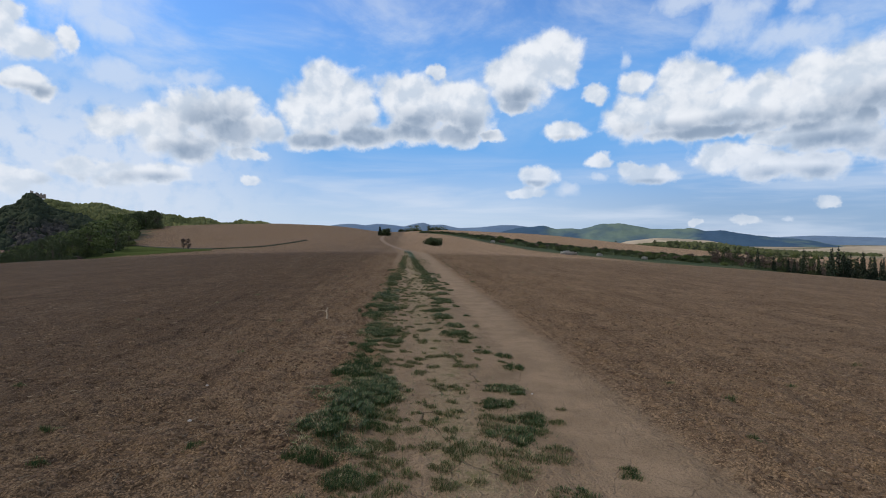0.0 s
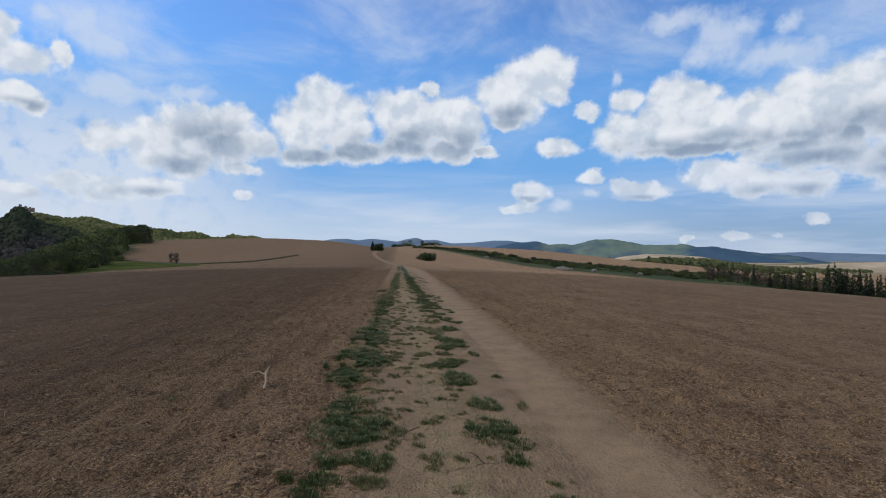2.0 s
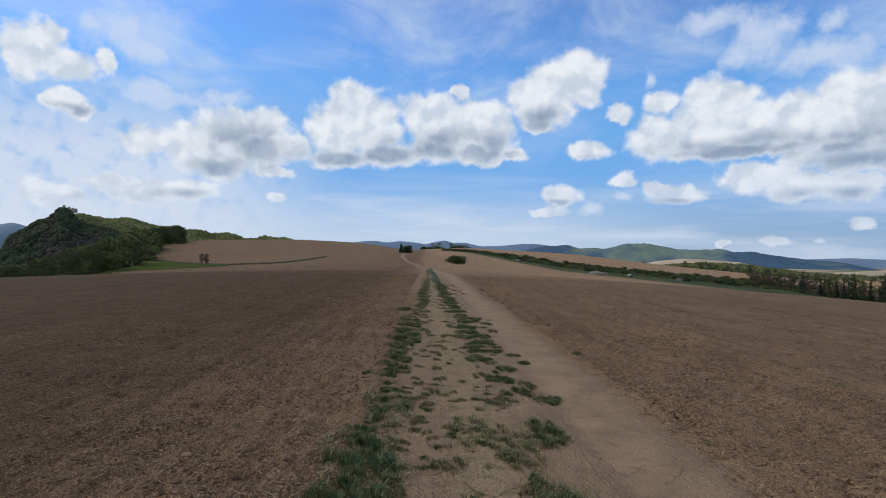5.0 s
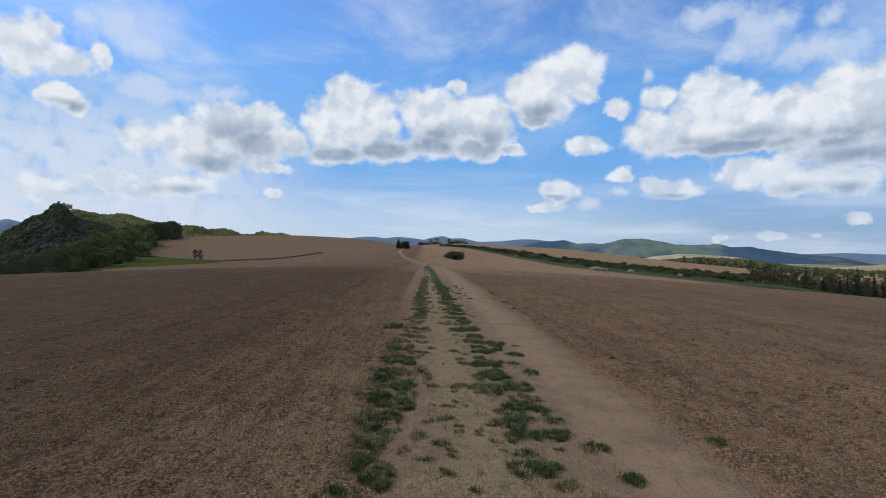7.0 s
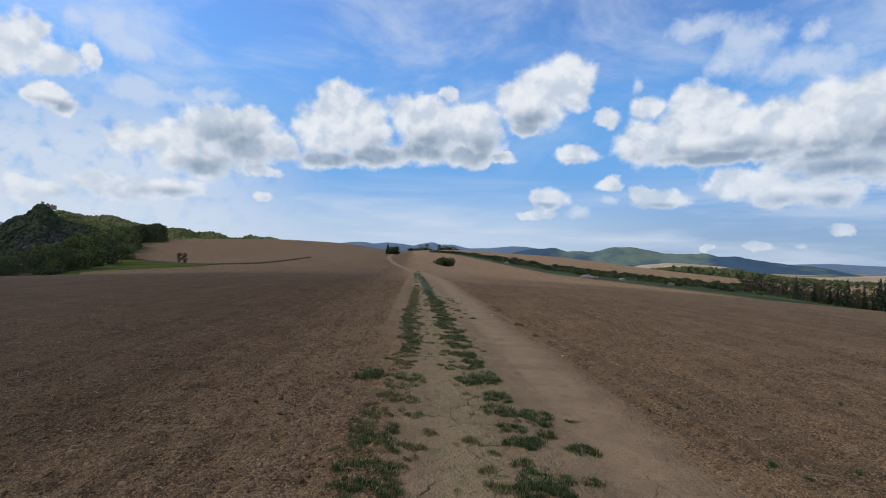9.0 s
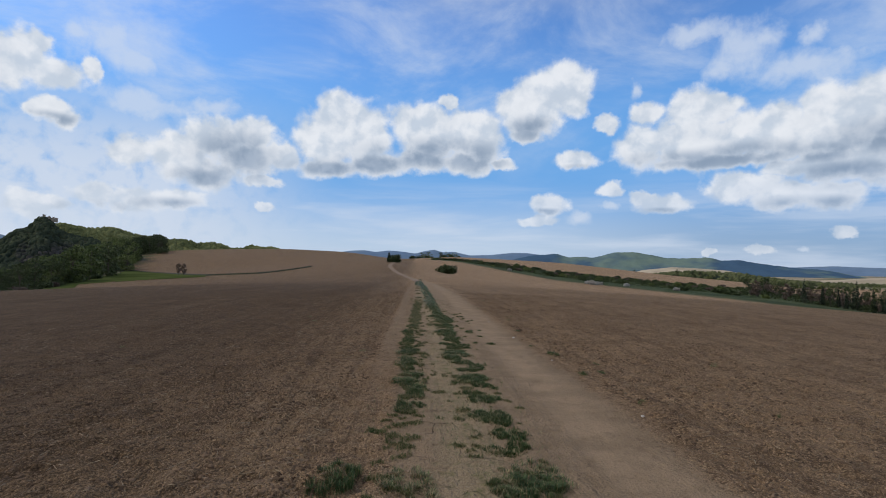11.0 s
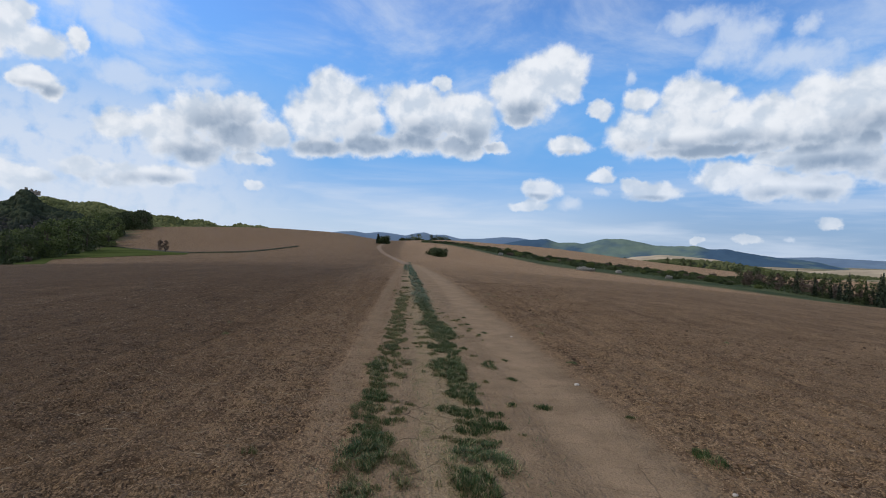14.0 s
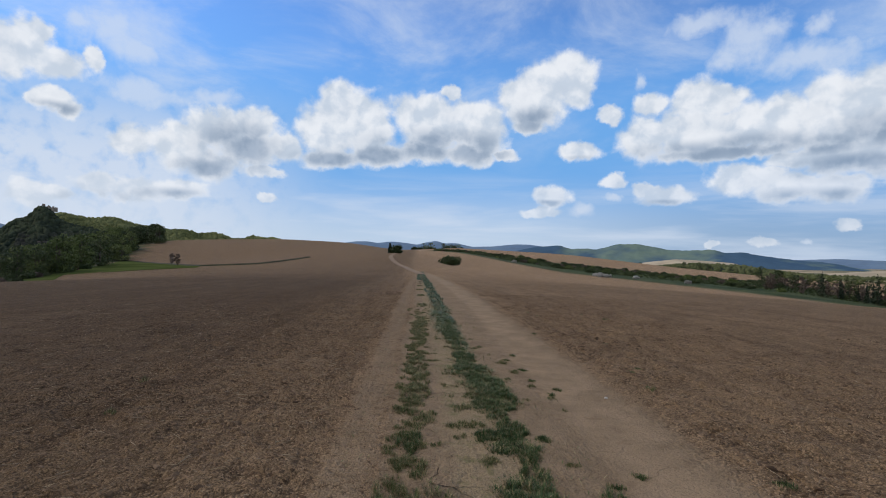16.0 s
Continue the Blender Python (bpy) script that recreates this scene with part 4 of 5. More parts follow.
for k in range(11):
    hx, hy = seen_at(-39.2 + 0.37 * k, hg.uniform(790, 930))
    house(hx, hy, hg.uniform(-40, 60), hg.uniform(9, 14), hg.uniform(7, 9), hg.uniform(3.2, 6))

# ---- trees and shrubs ----
g = np.random.default_rng(21)
leafed = [broadleaf(100 + k, 15, 6.6, MAT_LEAF, "broadleaf tree in fresh yellow-green leaf in a wood") for k in range(2)]
shady = [broadleaf(110 + k, 15, 6.8, MAT_DARKLEAF, "dark broadleaf tree in a wood beside the fields") for k in range(2)]
bare = [broadleaf(120 + k, 11, 3.8, MAT_BARE, "leafless grey-brown tree among scrub", 0.3, 80, 16, True) for k in range(2)]
spruce = [conifer(130, 17, 3.0), conifer(131, 15, 2.6)]
low = [shrub(140, 4.2, 2.2, MAT_DARKLEAF, "low dark green shrub in a scrub belt"), shrub(141, 5.0, 2.6, MAT_LEAF, "yellow-green shrub in a scrub belt"), shrub(142, 4.0, 2.0, MAT_DARKLEAF, "low dark green shrub in a scrub belt"), shrub(143, 3.6, 1.9, MAT_BARE, "leafless brown shrub in a scrub belt")]
white = shrub(144, 4.5, 2.0, MAT_BLOSSOM, "white flowering blackthorn shrub in the scrub belt")

# the wood on the slope below the castle
for k in range(180):
    b = -41 + 16.4 * (k + g.uniform(0, 1)) / 180
    r = float(wood_edge(b)) + 230 * g.uniform(0, 1) ** 1.2
    if b > -28.2:
        ob, s = (shady[k % 2], g.uniform(0.95, 1.15)) if b > -27.2 else (leafed[k % 2], g.uniform(0.9, 1.2))
        r = g.uniform(540, 640) if b > -27.2 else g.uniform(430, 520)
    elif b > -33:
        ob, s = (leafed[k % 2] if k % 5 < 3 else shady[k % 2]), g.uniform(0.8, 1.35)
    else:
        ob, s = (shady[k % 2] if k % 5 < 4 else leafed[k % 2]), g.uniform(0.5, 0.8)
    if b < -28.2:
        s = float(np.interp(b, (-41, -36.5, -34, -31, -28.2), (0.26, 0.34, 0.52, 0.8, 1.12))) * g.uniform(0.8, 1.15)
    stand(ob, b, r, s, g.uniform(0, 360), "trees of the wood")
for k in range(26):
    b_at = -40 + 12 * k / 26 + g.uniform(-0.3, 0.3)
    stand(low[(0, 2, 3, 0)[k % 4]], b_at, float(wood_edge(b_at)) + g.uniform(-12, 8), g.uniform(0.5, 1.2), g.uniform(0, 360), "shrubs along the wood")

for k in range(22):
    stand((leafed + shady + leafed)[k % 6], -29.6 + 3.2 * k / 22 + g.uniform(-0.15, 0.15), g.uniform(400, 500), g.uniform(0.75, 1.1), g.uniform(0, 360), "trees of the wood")

for k in range(26):
    stand(shady[k % 2], -27.1 + 2.5 * (k + g.uniform(0, 1)) / 26, g.uniform(545, 625), g.uniform(0.95, 1.12), g.uniform(0, 360), "trees of the wood")

# the lone tree on the boundary, and the two bushes by the way
for k, (b_at, tall) in enumerate(((-22.7, 6.2), (-22.25, 5.8))):
    stand(broadleaf(150 + 7 * k, tall, 1.5, MAT_TWIG, "slim leafless tree of a pair on a field boundary", 0.13, 70, 24, True), b_at, 286, 1.0, 40 * k, "pair of bare trees")
stand(shrub(151, 7.4, 4.2, MAT_DARKLEAF, "dense dark green bush alone in the field", 0.3, 110, 11), 3.05, 232)
stand(shrub(152, 4.4, 3.6, MAT_DARKLEAF, "dark bush beside the track on the rise", 0.3, 90, 8), -2.25, 236)
stand(conifer(153, 4.2, 1.1, "slim dark young spruce beside a bush"), -2.85, 240)

# a loose row of trees on the horizon
for k in range(19):
    b = -0.4 + 2.2 * k / 10 + g.uniform(-0.12, 0.12) if k < 10 else 2.4 + 2.2 * (k - 10) / 9 + g.uniform(-0.1, 0.1)
    ob, s = ((leafed + shady)[k % 4], g.uniform(0.26, 0.46)) if k % 3 else (low[k % 3], g.uniform(0.7, 1.4))
    stand(ob, b, g.uniform(560, 600), s, g.uniform(0, 360), "trees on the skyline", 1.1)

# the scrub belt beyond the field
for k in range(190):
    b = 1.5 + 32 * (k + g.uniform(0, 1)) / 190
    near_edge, far_edge = belt(b)
    r = near_edge + (far_edge - near_edge) * (1 - 0.75 * g.uniform(0, 1) ** 1.6)
    ob = low[(0, 2, 0, 1, 2, 3, 0)[k % 7]]
    s = g.uniform(0.5, 1.2) * (0.6 + 0.4 * min(1, b / 10))
    stand(ob, b, r, s, g.uniform(0, 360), "shrubs of the scrub belt")
for k in range(7):
    stand(white, (17.3, 17.9, 18.4, 9.6, 21.0, 17.6, 25.5)[k], (288, 284, 290, 345, 300, 294, 300)[k], g.uniform(0.7, 1.0), g.uniform(0, 360), "flowering shrubs")
for k in range(46):
    b = 31.5 + 11 * (k + g.uniform(0, 1)) / 46
    stand(bare[k % 2] if k % 5 else shady[k % 2], b, g.uniform(300, 370), g.uniform(0.4, 0.75), g.uniform(0, 360), "bare trees beyond the field")
for k in range(20):
    b = 35.5 + 9 * ((k + g.uniform(0, 1)) / 20) ** 0.7
    stand(spruce[k % 2], b, g.uniform(300, 360), g.uniform(0.35, 0.62), g.uniform(0, 360), "spruces beyond the field")
for k, (b, s) in enumerate(((35.6, 0.66), (36.9, 0.62), (38.0, 0.50), (38.5, 0.56), (39.2, 0.78), (40.3, 0.74), (41.3, 0.90), (42.1, 0.98), (43.4, 0.9))):
    stand(spruce[k % 2], b, 300 + 4 * (k % 3), s, 50 * k, "spruces beyond the field")
for k in range(26):
    stand(spruce[k % 2], 41.0 + 6.5 * (k + g.uniform(0, 1)) / 26, g.uniform(296, 330), g.uniform(0.68, 1.0), g.uniform(0, 360), "spruces beyond the field")


def undergrowth(n, seed):
    """Low tangled growth that fills the scrub belt between its shrubs."""
    gen = np.random.default_rng(seed)
    b = gen.uniform(1.5, 38, n)
    near_edge, far_edge = belt(b)
    r = near_edge + (far_edge - near_edge) * (1 - 0.7 * gen.uniform(0, 1, n) ** 1.3)
    x, y = MIDDLE[0] + r * np.sin(np.radians(b)), MIDDLE[1] + r * np.cos(np.radians(b))
    lump = np.clip(rolling(x / 9, y / 9, 3, 14) - 0.3, 0, 1) * 4.2
    z = ground_height(x, y) + lump * gen.uniform(0, 1, n)
    me = mesh_from("undergrowth", *leaves(np.stack([x, y, z], -1), 0.42, gen), flat=True)
    me.materials.append(MAT_DARKLEAF)
    tagged(new("undergrowth", me), "tangled dark green scrub beyond the field", "scrub", kind="stuff")


undergrowth(18000, 15)
# thin rows of trees across the lowland
for k in range(50):
    b = 19 + 23 * (k + g.uniform(0, 1)) / 50
    stand((leafed + shady)[k % 4], b + 2, g.uniform(620, 900), g.uniform(0.4, 0.62), g.uniform(0, 360), "trees of the lowland")
    stand(low[(1, 0, 1, 2)[k % 4]], b, g.uniform(800, 1150), g.uniform(0.7, 1.4), g.uniform(0, 360), "shrubs of the lowland", 1.3)

# ---- the way where it climbs, and the boundary of the far field ----


def ribbon(name, pts, width, mat, label, lift, crown=0.0, kind="structure"):
    """A strip laid over the land along some points, with a raised middle."""
    pts = np.array(pts, float)
    d = np.gradient(pts, axis=0)
    d /= np.linalg.norm(d, axis=1, keepdims=True)
    side = np.stack([d[:, 1], -d[:, 0]], -1)
    w = width * (1 + 0.25 * (value_noise(np.arange(len(pts)) * 0.6, np.arange(len(pts)) * 0.0, 4) - 0.5))[:, None]
    rows = [pts + side * w * s for s in (-0.5, -0.25, 0.0, 0.25, 0.5)]
    co = np.concatenate([np.column_stack([p, ground_height(p[:, 0], p[:, 1]) + lift + crown * h]) for p, h in zip(rows, (-0.3, 0.8, 1, 0.8, -0.3))])
    n = len(pts)
    faces = [(j * n + i, j * n + i + 1, (j + 1) * n + i + 1, (j + 1) * n + i) for j in range(4) for i in range(n - 1)]
    me = mesh_from(name, co, faces)
    me.materials.append(mat)
    return tagged(new(name, me), label, kind=kind)


yy = np.linspace(100, 246, 70)
ribbon("track_upper", np.stack([0.5 + track_line(yy), yy], -1), 1.35, MAT_TRACK, "pale trodden track climbing the slope", 0.06)


def boundary_at(b):
    """Distance of the boundary between the two fields at a bearing."""
    return np.interp(b, (-29, -27.7, -26.2, -24.8, -23.6, -22.4, -21.2, -20, -15.7, -12, -10.5), (408, 405, 398, 376, 345, 308, 272, 254, 250, 276, 290))


def meadow():
    """A tongue of green meadow between the boundary and the wood, over the ground."""
    b = np.linspace(-38, -20.2, 90)
    outer = np.minimum(boundary_at(b) - 1, wood_edge(b) + 4)
    r = np.linspace(0, 1, 40)[:, None] * (outer - 120)[None] + 120
    x, y = MIDDLE[0] + r * np.sin(np.radians(b)), MIDDLE[1] + r * np.cos(np.radians(b))
    z = ground_height(x.ravel(), y.ravel()).reshape(x.shape) + 0.12
    i = np.arange(39 * 89)
    a = (i // 89) * 90 + i % 89
    a = a[(r.ravel()[a] > 225) | (b[a % 90] < -30)]
    me = mesh_from("meadow", np.stack([x, y, z], -1).reshape(-1, 3), np.stack([a, a + 1, a + 91, a + 90], -1))
    me.materials.append(MAT_TURF)
    tagged(new("meadow", me), "green meadow between the wood and the field", kind="structure")


meadow()
bb = np.linspace(-28.8, -10.8, 120)
ribbon("field_boundary", [seen_at(b, float(boundary_at(b))) for b in bb], 2.6, MAT_WEEDS, "dark weedy strip between two fields", 0.1, 0.5)

# ---- grass on the way ----


def blades_of(blades, seed, tall):
    """Grass blades over a disc of radius one, gathered into small hearts, as arrays."""
    gen = np.random.default_rng(seed)
    hearts = 5 + blades // 90
    hr, ha = np.sqrt(gen.uniform(0, 1, hearts)) * (0.82 if blades > 900 else 0.6), gen.uniform(0, 2 * math.pi, hearts)
    pick = gen.integers(0, hearts, blades)
    spread = np.clip(0.95 / math.sqrt(hearts), 0.08, 0.3)
    off = np.clip(gen.normal(0, 0.64, (blades, 2)), -1.35, 1.35) * spread
    x, y = hr[pick] * np.cos(ha[pick]) + off[:, 0], hr[pick] * np.sin(ha[pick]) + off[:, 1]
    core = np.exp(-(off**2).sum(1) / (2 * (0.6 * spread) ** 2))
    h = tall * gen.uniform(0.45, 1.2, blades) * (0.45 + 0.75 * core) * gen.uniform(0.75, 1.2, hearts)[pick]
    t, lean = np.arctan2(off[:, 1], off[:, 0]) + gen.normal(0, 0.7, blades), gen.uniform(0.4, 1.5, blades) * h
    lx, ly = np.cos(t) * lean * 3.2, np.sin(t) * lean * 2.4
    w = gen.uniform(0.006, 0.013, blades) * (2300 / blades) ** 0.34
    wx, wy = -np.sin(t) * w, np.cos(t) * w * 0.7
    z0 = np.full(blades, -0.02)
    rows = []
    for f, bend, wide in ((0.0, 0.0, 1.0), (0.6, 0.3, 0.85), (1.0, 1.0, 0.18)):
        cx, cy, cz = x + lx * bend, y + ly * bend, z0 + (h + 0.02) * f
        rows += [np.stack([cx - wx * wide, cy - wy * wide, cz], -1), np.stack([cx + wx * wide, cy + wy * wide, cz], -1)]
    co = np.stack(rows, 1).reshape(-1, 3)
    o = np.arange(blades)[:, None] * 6
    return co, np.concatenate([o + [0, 1, 3, 2], o + [2, 3, 5, 4]])


def tuft(name, blades, seed, tall, mat):
    me = mesh_from(name, *blades_of(blades, seed, tall), flat=True)
    me.materials.append(mat)
    return me


COUNTS = (160, 420, 1000, 2300, 4600)
TUFTS = [[tuft("grass_clump", n, 10 * n + k, 0.031, MAT_GREEN) for k in range(3)] for n in COUNTS]
SPRIGS = [[blades_of(int(n * 0.6), 10 * n + 5 + k, 0.026) for k in range(3)] for n in COUNTS]
SEEDLING = tuft("weed", 120, 9, 0.04, MAT_PALE)
thin_patches = []
gt = np.random.default_rng(33)


def fringe(x, y, a, b, size):
    """Thin, short growth that spreads round a thick clump."""
    co, faces = SPRIGS[max(size - 1, 0)][int(gt.integers(3))]
    px, py = x + co[:, 0] * a, y + co[:, 1] * b
    thin_patches.append((np.stack([px, py, co[:, 2] * 0.8 + ground_height(px, py)], -1), faces))


def grass_stretch(sort, rows):
    """Clumps of grass: place and half sizes across and along the way."""
    for x, y, a, b in rows:
        dense = sort == "dense"
        a, b = (a * 1.6, max(b * 1.5, a * 1.2)) if dense else (a * 1.3, min(max(b * 1.2, a * 1.25), a * 4.5))
        want = a * b * 3.1 * (15000 if dense else 17000)
        size = min(range(5), key=lambda i: abs(math.log(COUNTS[i] / max(want, 1))))
        flip = (180 if gt.uniform() < 0.5 else 0) + gt.uniform(-12, 12) * min(1.0, 1.5 * a / b) ** 2
        if dense and y < 42:
            fringe(x, y, a * 1.15 + 0.03, b * 1.15 + 0.04, size)
        if not dense:
            co, faces = SPRIGS[size][int(gt.integers(3))]
            c, d = math.cos(radians(flip)), math.sin(radians(flip))
            px, py = x + c * co[:, 0] * a - d * co[:, 1] * b, y + d * co[:, 0] * a + c * co[:, 1] * b
            thin_patches.append((np.stack([px, py, co[:, 2] + ground_height(px, py)], -1), faces))
            continue
        ob = new("grass_clump", TUFTS[size][int(gt.integers(3))])
        ob.matrix_world = pose(x, y, float(ground_height(x, y)[0]), 0, 0, flip) @ Matrix.Diagonal((a, b, gt.uniform(0.75, 1.25), 1))
        tagged(ob, "thick dark green grass clump on the clay track", "grass", "grass clumps along the track")


grass_stretch("dense", [(1.06, 3.10, 0.10, 0.10), (-0.30, 3.33, 0.12, 0.14), (1.52, 3.38, 0.06, 0.04), (-0.65, 3.61, 0.10, 0.07), (-0.44, 3.87, 0.18, 0.21), (0.87, 4.08, 0.16, 0.17), (-0.61, 4.32, 0.14, 0.24), (1.06, 4.43, 0.14, 0.14), (-0.43, 4.55, 0.15, 0.46), (0.90, 4.85, 0.13, 0.12), (-0.33, 5.10, 0.22, 0.26), (-0.45, 5.31, 0.25, 0.24), (1.03, 5.32, 0.16, 0.14), (-0.24, 5.48, 0.17, 0.30), (-0.44, 5.86, 0.19, 0.19), (-0.55, 6.00, 0.16, 0.18), (1.33, 6.26, 0.09, 0.11), (-0.66, 6.29, 0.06, 0.04), (-0.34, 6.34, 0.11, 0.08), (-0.51, 6.40, 0.05, 0.06), (-0.46, 6.59, 0.07, 0.09), (-0.47, 6.80, 0.09, 0.12)])
grass_stretch("dense", [(1.31, 6.85, 0.08, 0.10), (1.08, 7.11, 0.08, 0.10), (-0.49, 7.13, 0.09, 0.12), (-0.46, 7.45, 0.09, 0.11), (-0.70, 7.53, 0.07, 0.07), (-0.19, 7.80, 0.13, 0.16), (0.91, 7.82, 0.07, 0.10), (-0.45, 7.85, 0.10, 0.17), (0.99, 8.13, 0.10, 0.11), (-0.39, 8.35, 0.20, 0.14), (0.83, 8.51, 0.16, 0.20), (-0.52, 8.63, 0.12, 0.27), (-0.23, 8.65, 0.15, 0.18), (-0.45, 9.19, 0.16, 0.22), (0.88, 9.24, 0.12, 0.22), (0.76, 10.11, 0.12, 0.10), (-0.60, 10.35, 0.16, 0.22), (0.76, 10.38, 0.12, 0.32), (1.24, 10.46, 0.05, 0.07), (-0.56, 10.70, 0.14, 0.12), (-0.92, 10.99, 0.04, 0.11), (0.62, 11.07, 0.15, 0.15)])
grass_stretch("dense", [(-0.34, 11.18, 0.16, 0.27), (0.81, 11.22, 0.09, 0.16), (-0.56, 11.50, 0.19, 0.18), (-0.53, 11.87, 0.21, 0.33), (1.16, 11.90, 0.05, 0.15), (0.72, 11.92, 0.09, 0.11), (0.77, 12.40, 0.12, 0.18), (-0.69, 12.54, 0.06, 0.19), (1.03, 12.58, 0.11, 0.12), (0.95, 12.99, 0.16, 0.28), (-0.30, 13.01, 0.12, 0.28), (-0.64, 13.18, 0.10, 0.17), (0.79, 13.39, 0.10, 0.22), (-0.41, 13.72, 0.18, 0.49), (-0.55, 14.14, 0.15, 0.31), (1.03, 14.54, 0.12, 0.30), (-0.37, 15.20, 0.18, 0.52), (1.29, 15.62, 0.12, 0.14), (0.88, 15.78, 0.06, 0.06), (1.10, 15.79, 0.06, 0.08), (1.07, 15.98, 0.08, 0.09), (1.18, 16.23, 0.07, 0.15)])
grass_stretch("dense", [(0.89, 16.44, 0.13, 0.14), (-0.73, 16.52, 0.04, 0.08), (-0.53, 16.55, 0.09, 0.13), (-0.44, 16.79, 0.07, 0.08), (-0.30, 17.04, 0.06, 0.10), (1.07, 17.09, 0.09, 0.16), (-0.53, 17.20, 0.10, 0.13), (-0.33, 17.49, 0.08, 0.17), (1.37, 17.53, 0.06, 0.08), (1.41, 17.61, 0.07, 0.07), (0.77, 17.69, 0.14, 0.14), (-0.49, 17.79, 0.11, 0.15), (0.74, 17.97, 0.08, 0.07), (1.33, 18.14, 0.08, 0.09), (-0.42, 18.22, 0.11, 0.23), (2.35, 18.23, 0.06, 0.08), (0.81, 18.33, 0.11, 0.08), (1.03, 18.39, 0.14, 0.11), (-0.51, 18.66, 0.11, 0.19), (0.75, 18.66, 0.12, 0.19), (-0.32, 18.75, 0.08, 0.13), (1.15, 18.77, 0.07, 0.08)])
grass_stretch("dense", [(0.95, 19.07, 0.16, 0.22), (-0.29, 19.18, 0.14, 0.17), (-0.53, 19.37, 0.13, 0.18), (-0.33, 19.82, 0.14, 0.19), (0.75, 19.82, 0.11, 0.22), (0.99, 19.95, 0.14, 0.20), (-0.49, 20.31, 0.12, 0.29), (0.81, 20.49, 0.14, 0.24), (1.33, 20.69, 0.07, 0.13), (-0.29, 21.01, 0.11, 0.08), (0.79, 21.03, 0.15, 0.10), (-0.44, 21.05, 0.09, 0.10), (1.19, 21.21, 0.06, 0.07), (0.85, 21.22, 0.16, 0.15), (-0.34, 21.37, 0.12, 0.10), (-0.50, 21.45, 0.10, 0.09), (0.76, 21.51, 0.07, 0.08), (1.30, 21.81, 0.10, 0.10), (-0.50, 21.94, 0.08, 0.11), (-0.34, 21.95, 0.09, 0.11), (0.85, 21.96, 0.13, 0.12), (1.12, 22.19, 0.07, 0.09)])
grass_stretch("dense", [(-0.50, 22.20, 0.08, 0.18), (-0.23, 22.23, 0.05, 0.12), (0.80, 22.33, 0.11, 0.11), (1.12, 22.51, 0.08, 0.09), (-0.47, 22.75, 0.08, 0.15), (1.10, 22.76, 0.14, 0.15), (0.81, 22.89, 0.12, 0.20), (0.86, 23.38, 0.12, 0.19), (0.63, 24.13, 0.13, 0.15), (-0.70, 24.18, 0.07, 0.18), (-0.57, 24.27, 0.09, 0.19), (0.83, 24.33, 0.14, 0.26), (0.67, 24.92, 0.11, 0.07), (0.84, 25.06, 0.07, 0.12), (0.81, 25.32, 0.12, 0.12), (-0.44, 25.38, 0.05, 0.06), (0.76, 25.75, 0.12, 0.14), (0.68, 25.96, 0.16, 0.15), (-0.04, 26.32, 0.06, 0.10), (0.75, 26.61, 0.14, 0.16), (-0.07, 26.77, 0.08, 0.16), (0.64, 26.91, 0.10, 0.07)])
grass_stretch("dense", [(-0.06, 26.94, 0.07, 0.08), (0.93, 27.16, 0.05, 0.09), (-0.06, 27.17, 0.10, 0.18), (0.79, 27.33, 0.10, 0.11), (0.47, 27.42, 0.05, 0.07), (-0.15, 27.47, 0.11, 0.18), (0.73, 27.71, 0.15, 0.20), (-0.09, 27.88, 0.10, 0.22), (2.36, 28.06, 0.05, 0.07), (2.69, 28.21, 0.03, 0.11), (0.74, 28.32, 0.14, 0.09), (-0.16, 28.41, 0.07, 0.19), (0.86, 28.59, 0.09, 0.17), (0.66, 28.89, 0.12, 0.14), (-0.22, 28.92, 0.11, 0.28), (0.54, 29.29, 0.10, 0.21), (0.64, 29.68, 0.15, 0.30), (2.36, 29.76, 0.06, 0.12), (-0.20, 29.85, 0.11, 0.32), (0.76, 30.02, 0.07, 0.06), (0.54, 30.04, 0.06, 0.07), (-0.16, 30.05, 0.10, 0.09)])
grass_stretch("dense", [(-0.25, 30.25, 0.09, 0.08), (0.64, 30.32, 0.10, 0.09), (0.85, 30.42, 0.11, 0.07), (-0.04, 30.46, 0.05, 0.08), (0.73, 30.50, 0.11, 0.12), (-0.26, 30.57, 0.08, 0.08), (0.89, 30.72, 0.07, 0.07), (2.17, 30.73, 0.03, 0.04), (0.62, 30.75, 0.10, 0.11), (0.76, 30.80, 0.04, 0.06), (-0.26, 30.83, 0.11, 0.12), (0.51, 30.87, 0.09, 0.09), (1.12, 31.03, 0.04, 0.05), (1.44, 31.03, 0.08, 0.05), (0.75, 31.12, 0.07, 0.11), (-0.20, 31.14, 0.06, 0.11), (0.66, 31.35, 0.12, 0.12), (0.71, 31.71, 0.13, 0.17), (-0.21, 31.74, 0.07, 0.16), (1.33, 32.11, 0.05, 0.08), (-0.26, 32.13, 0.07, 0.12), (0.65, 32.16, 0.12, 0.21)])
grass_stretch("dense", [(0.59, 32.72, 0.16, 0.25), (1.16, 32.74, 0.06, 0.15), (0.70, 33.64, 0.15, 0.14), (0.95, 33.85, 0.05, 0.07), (0.59, 33.90, 0.14, 0.11), (0.74, 34.10, 0.10, 0.15), (0.67, 34.79, 0.16, 0.16), (0.80, 35.07, 0.12, 0.27), (0.74, 35.54, 0.13, 0.32), (0.68, 35.83, 0.19, 0.26), (0.60, 36.45, 0.18, 0.32), (0.60, 37.22, 0.12, 0.35)])
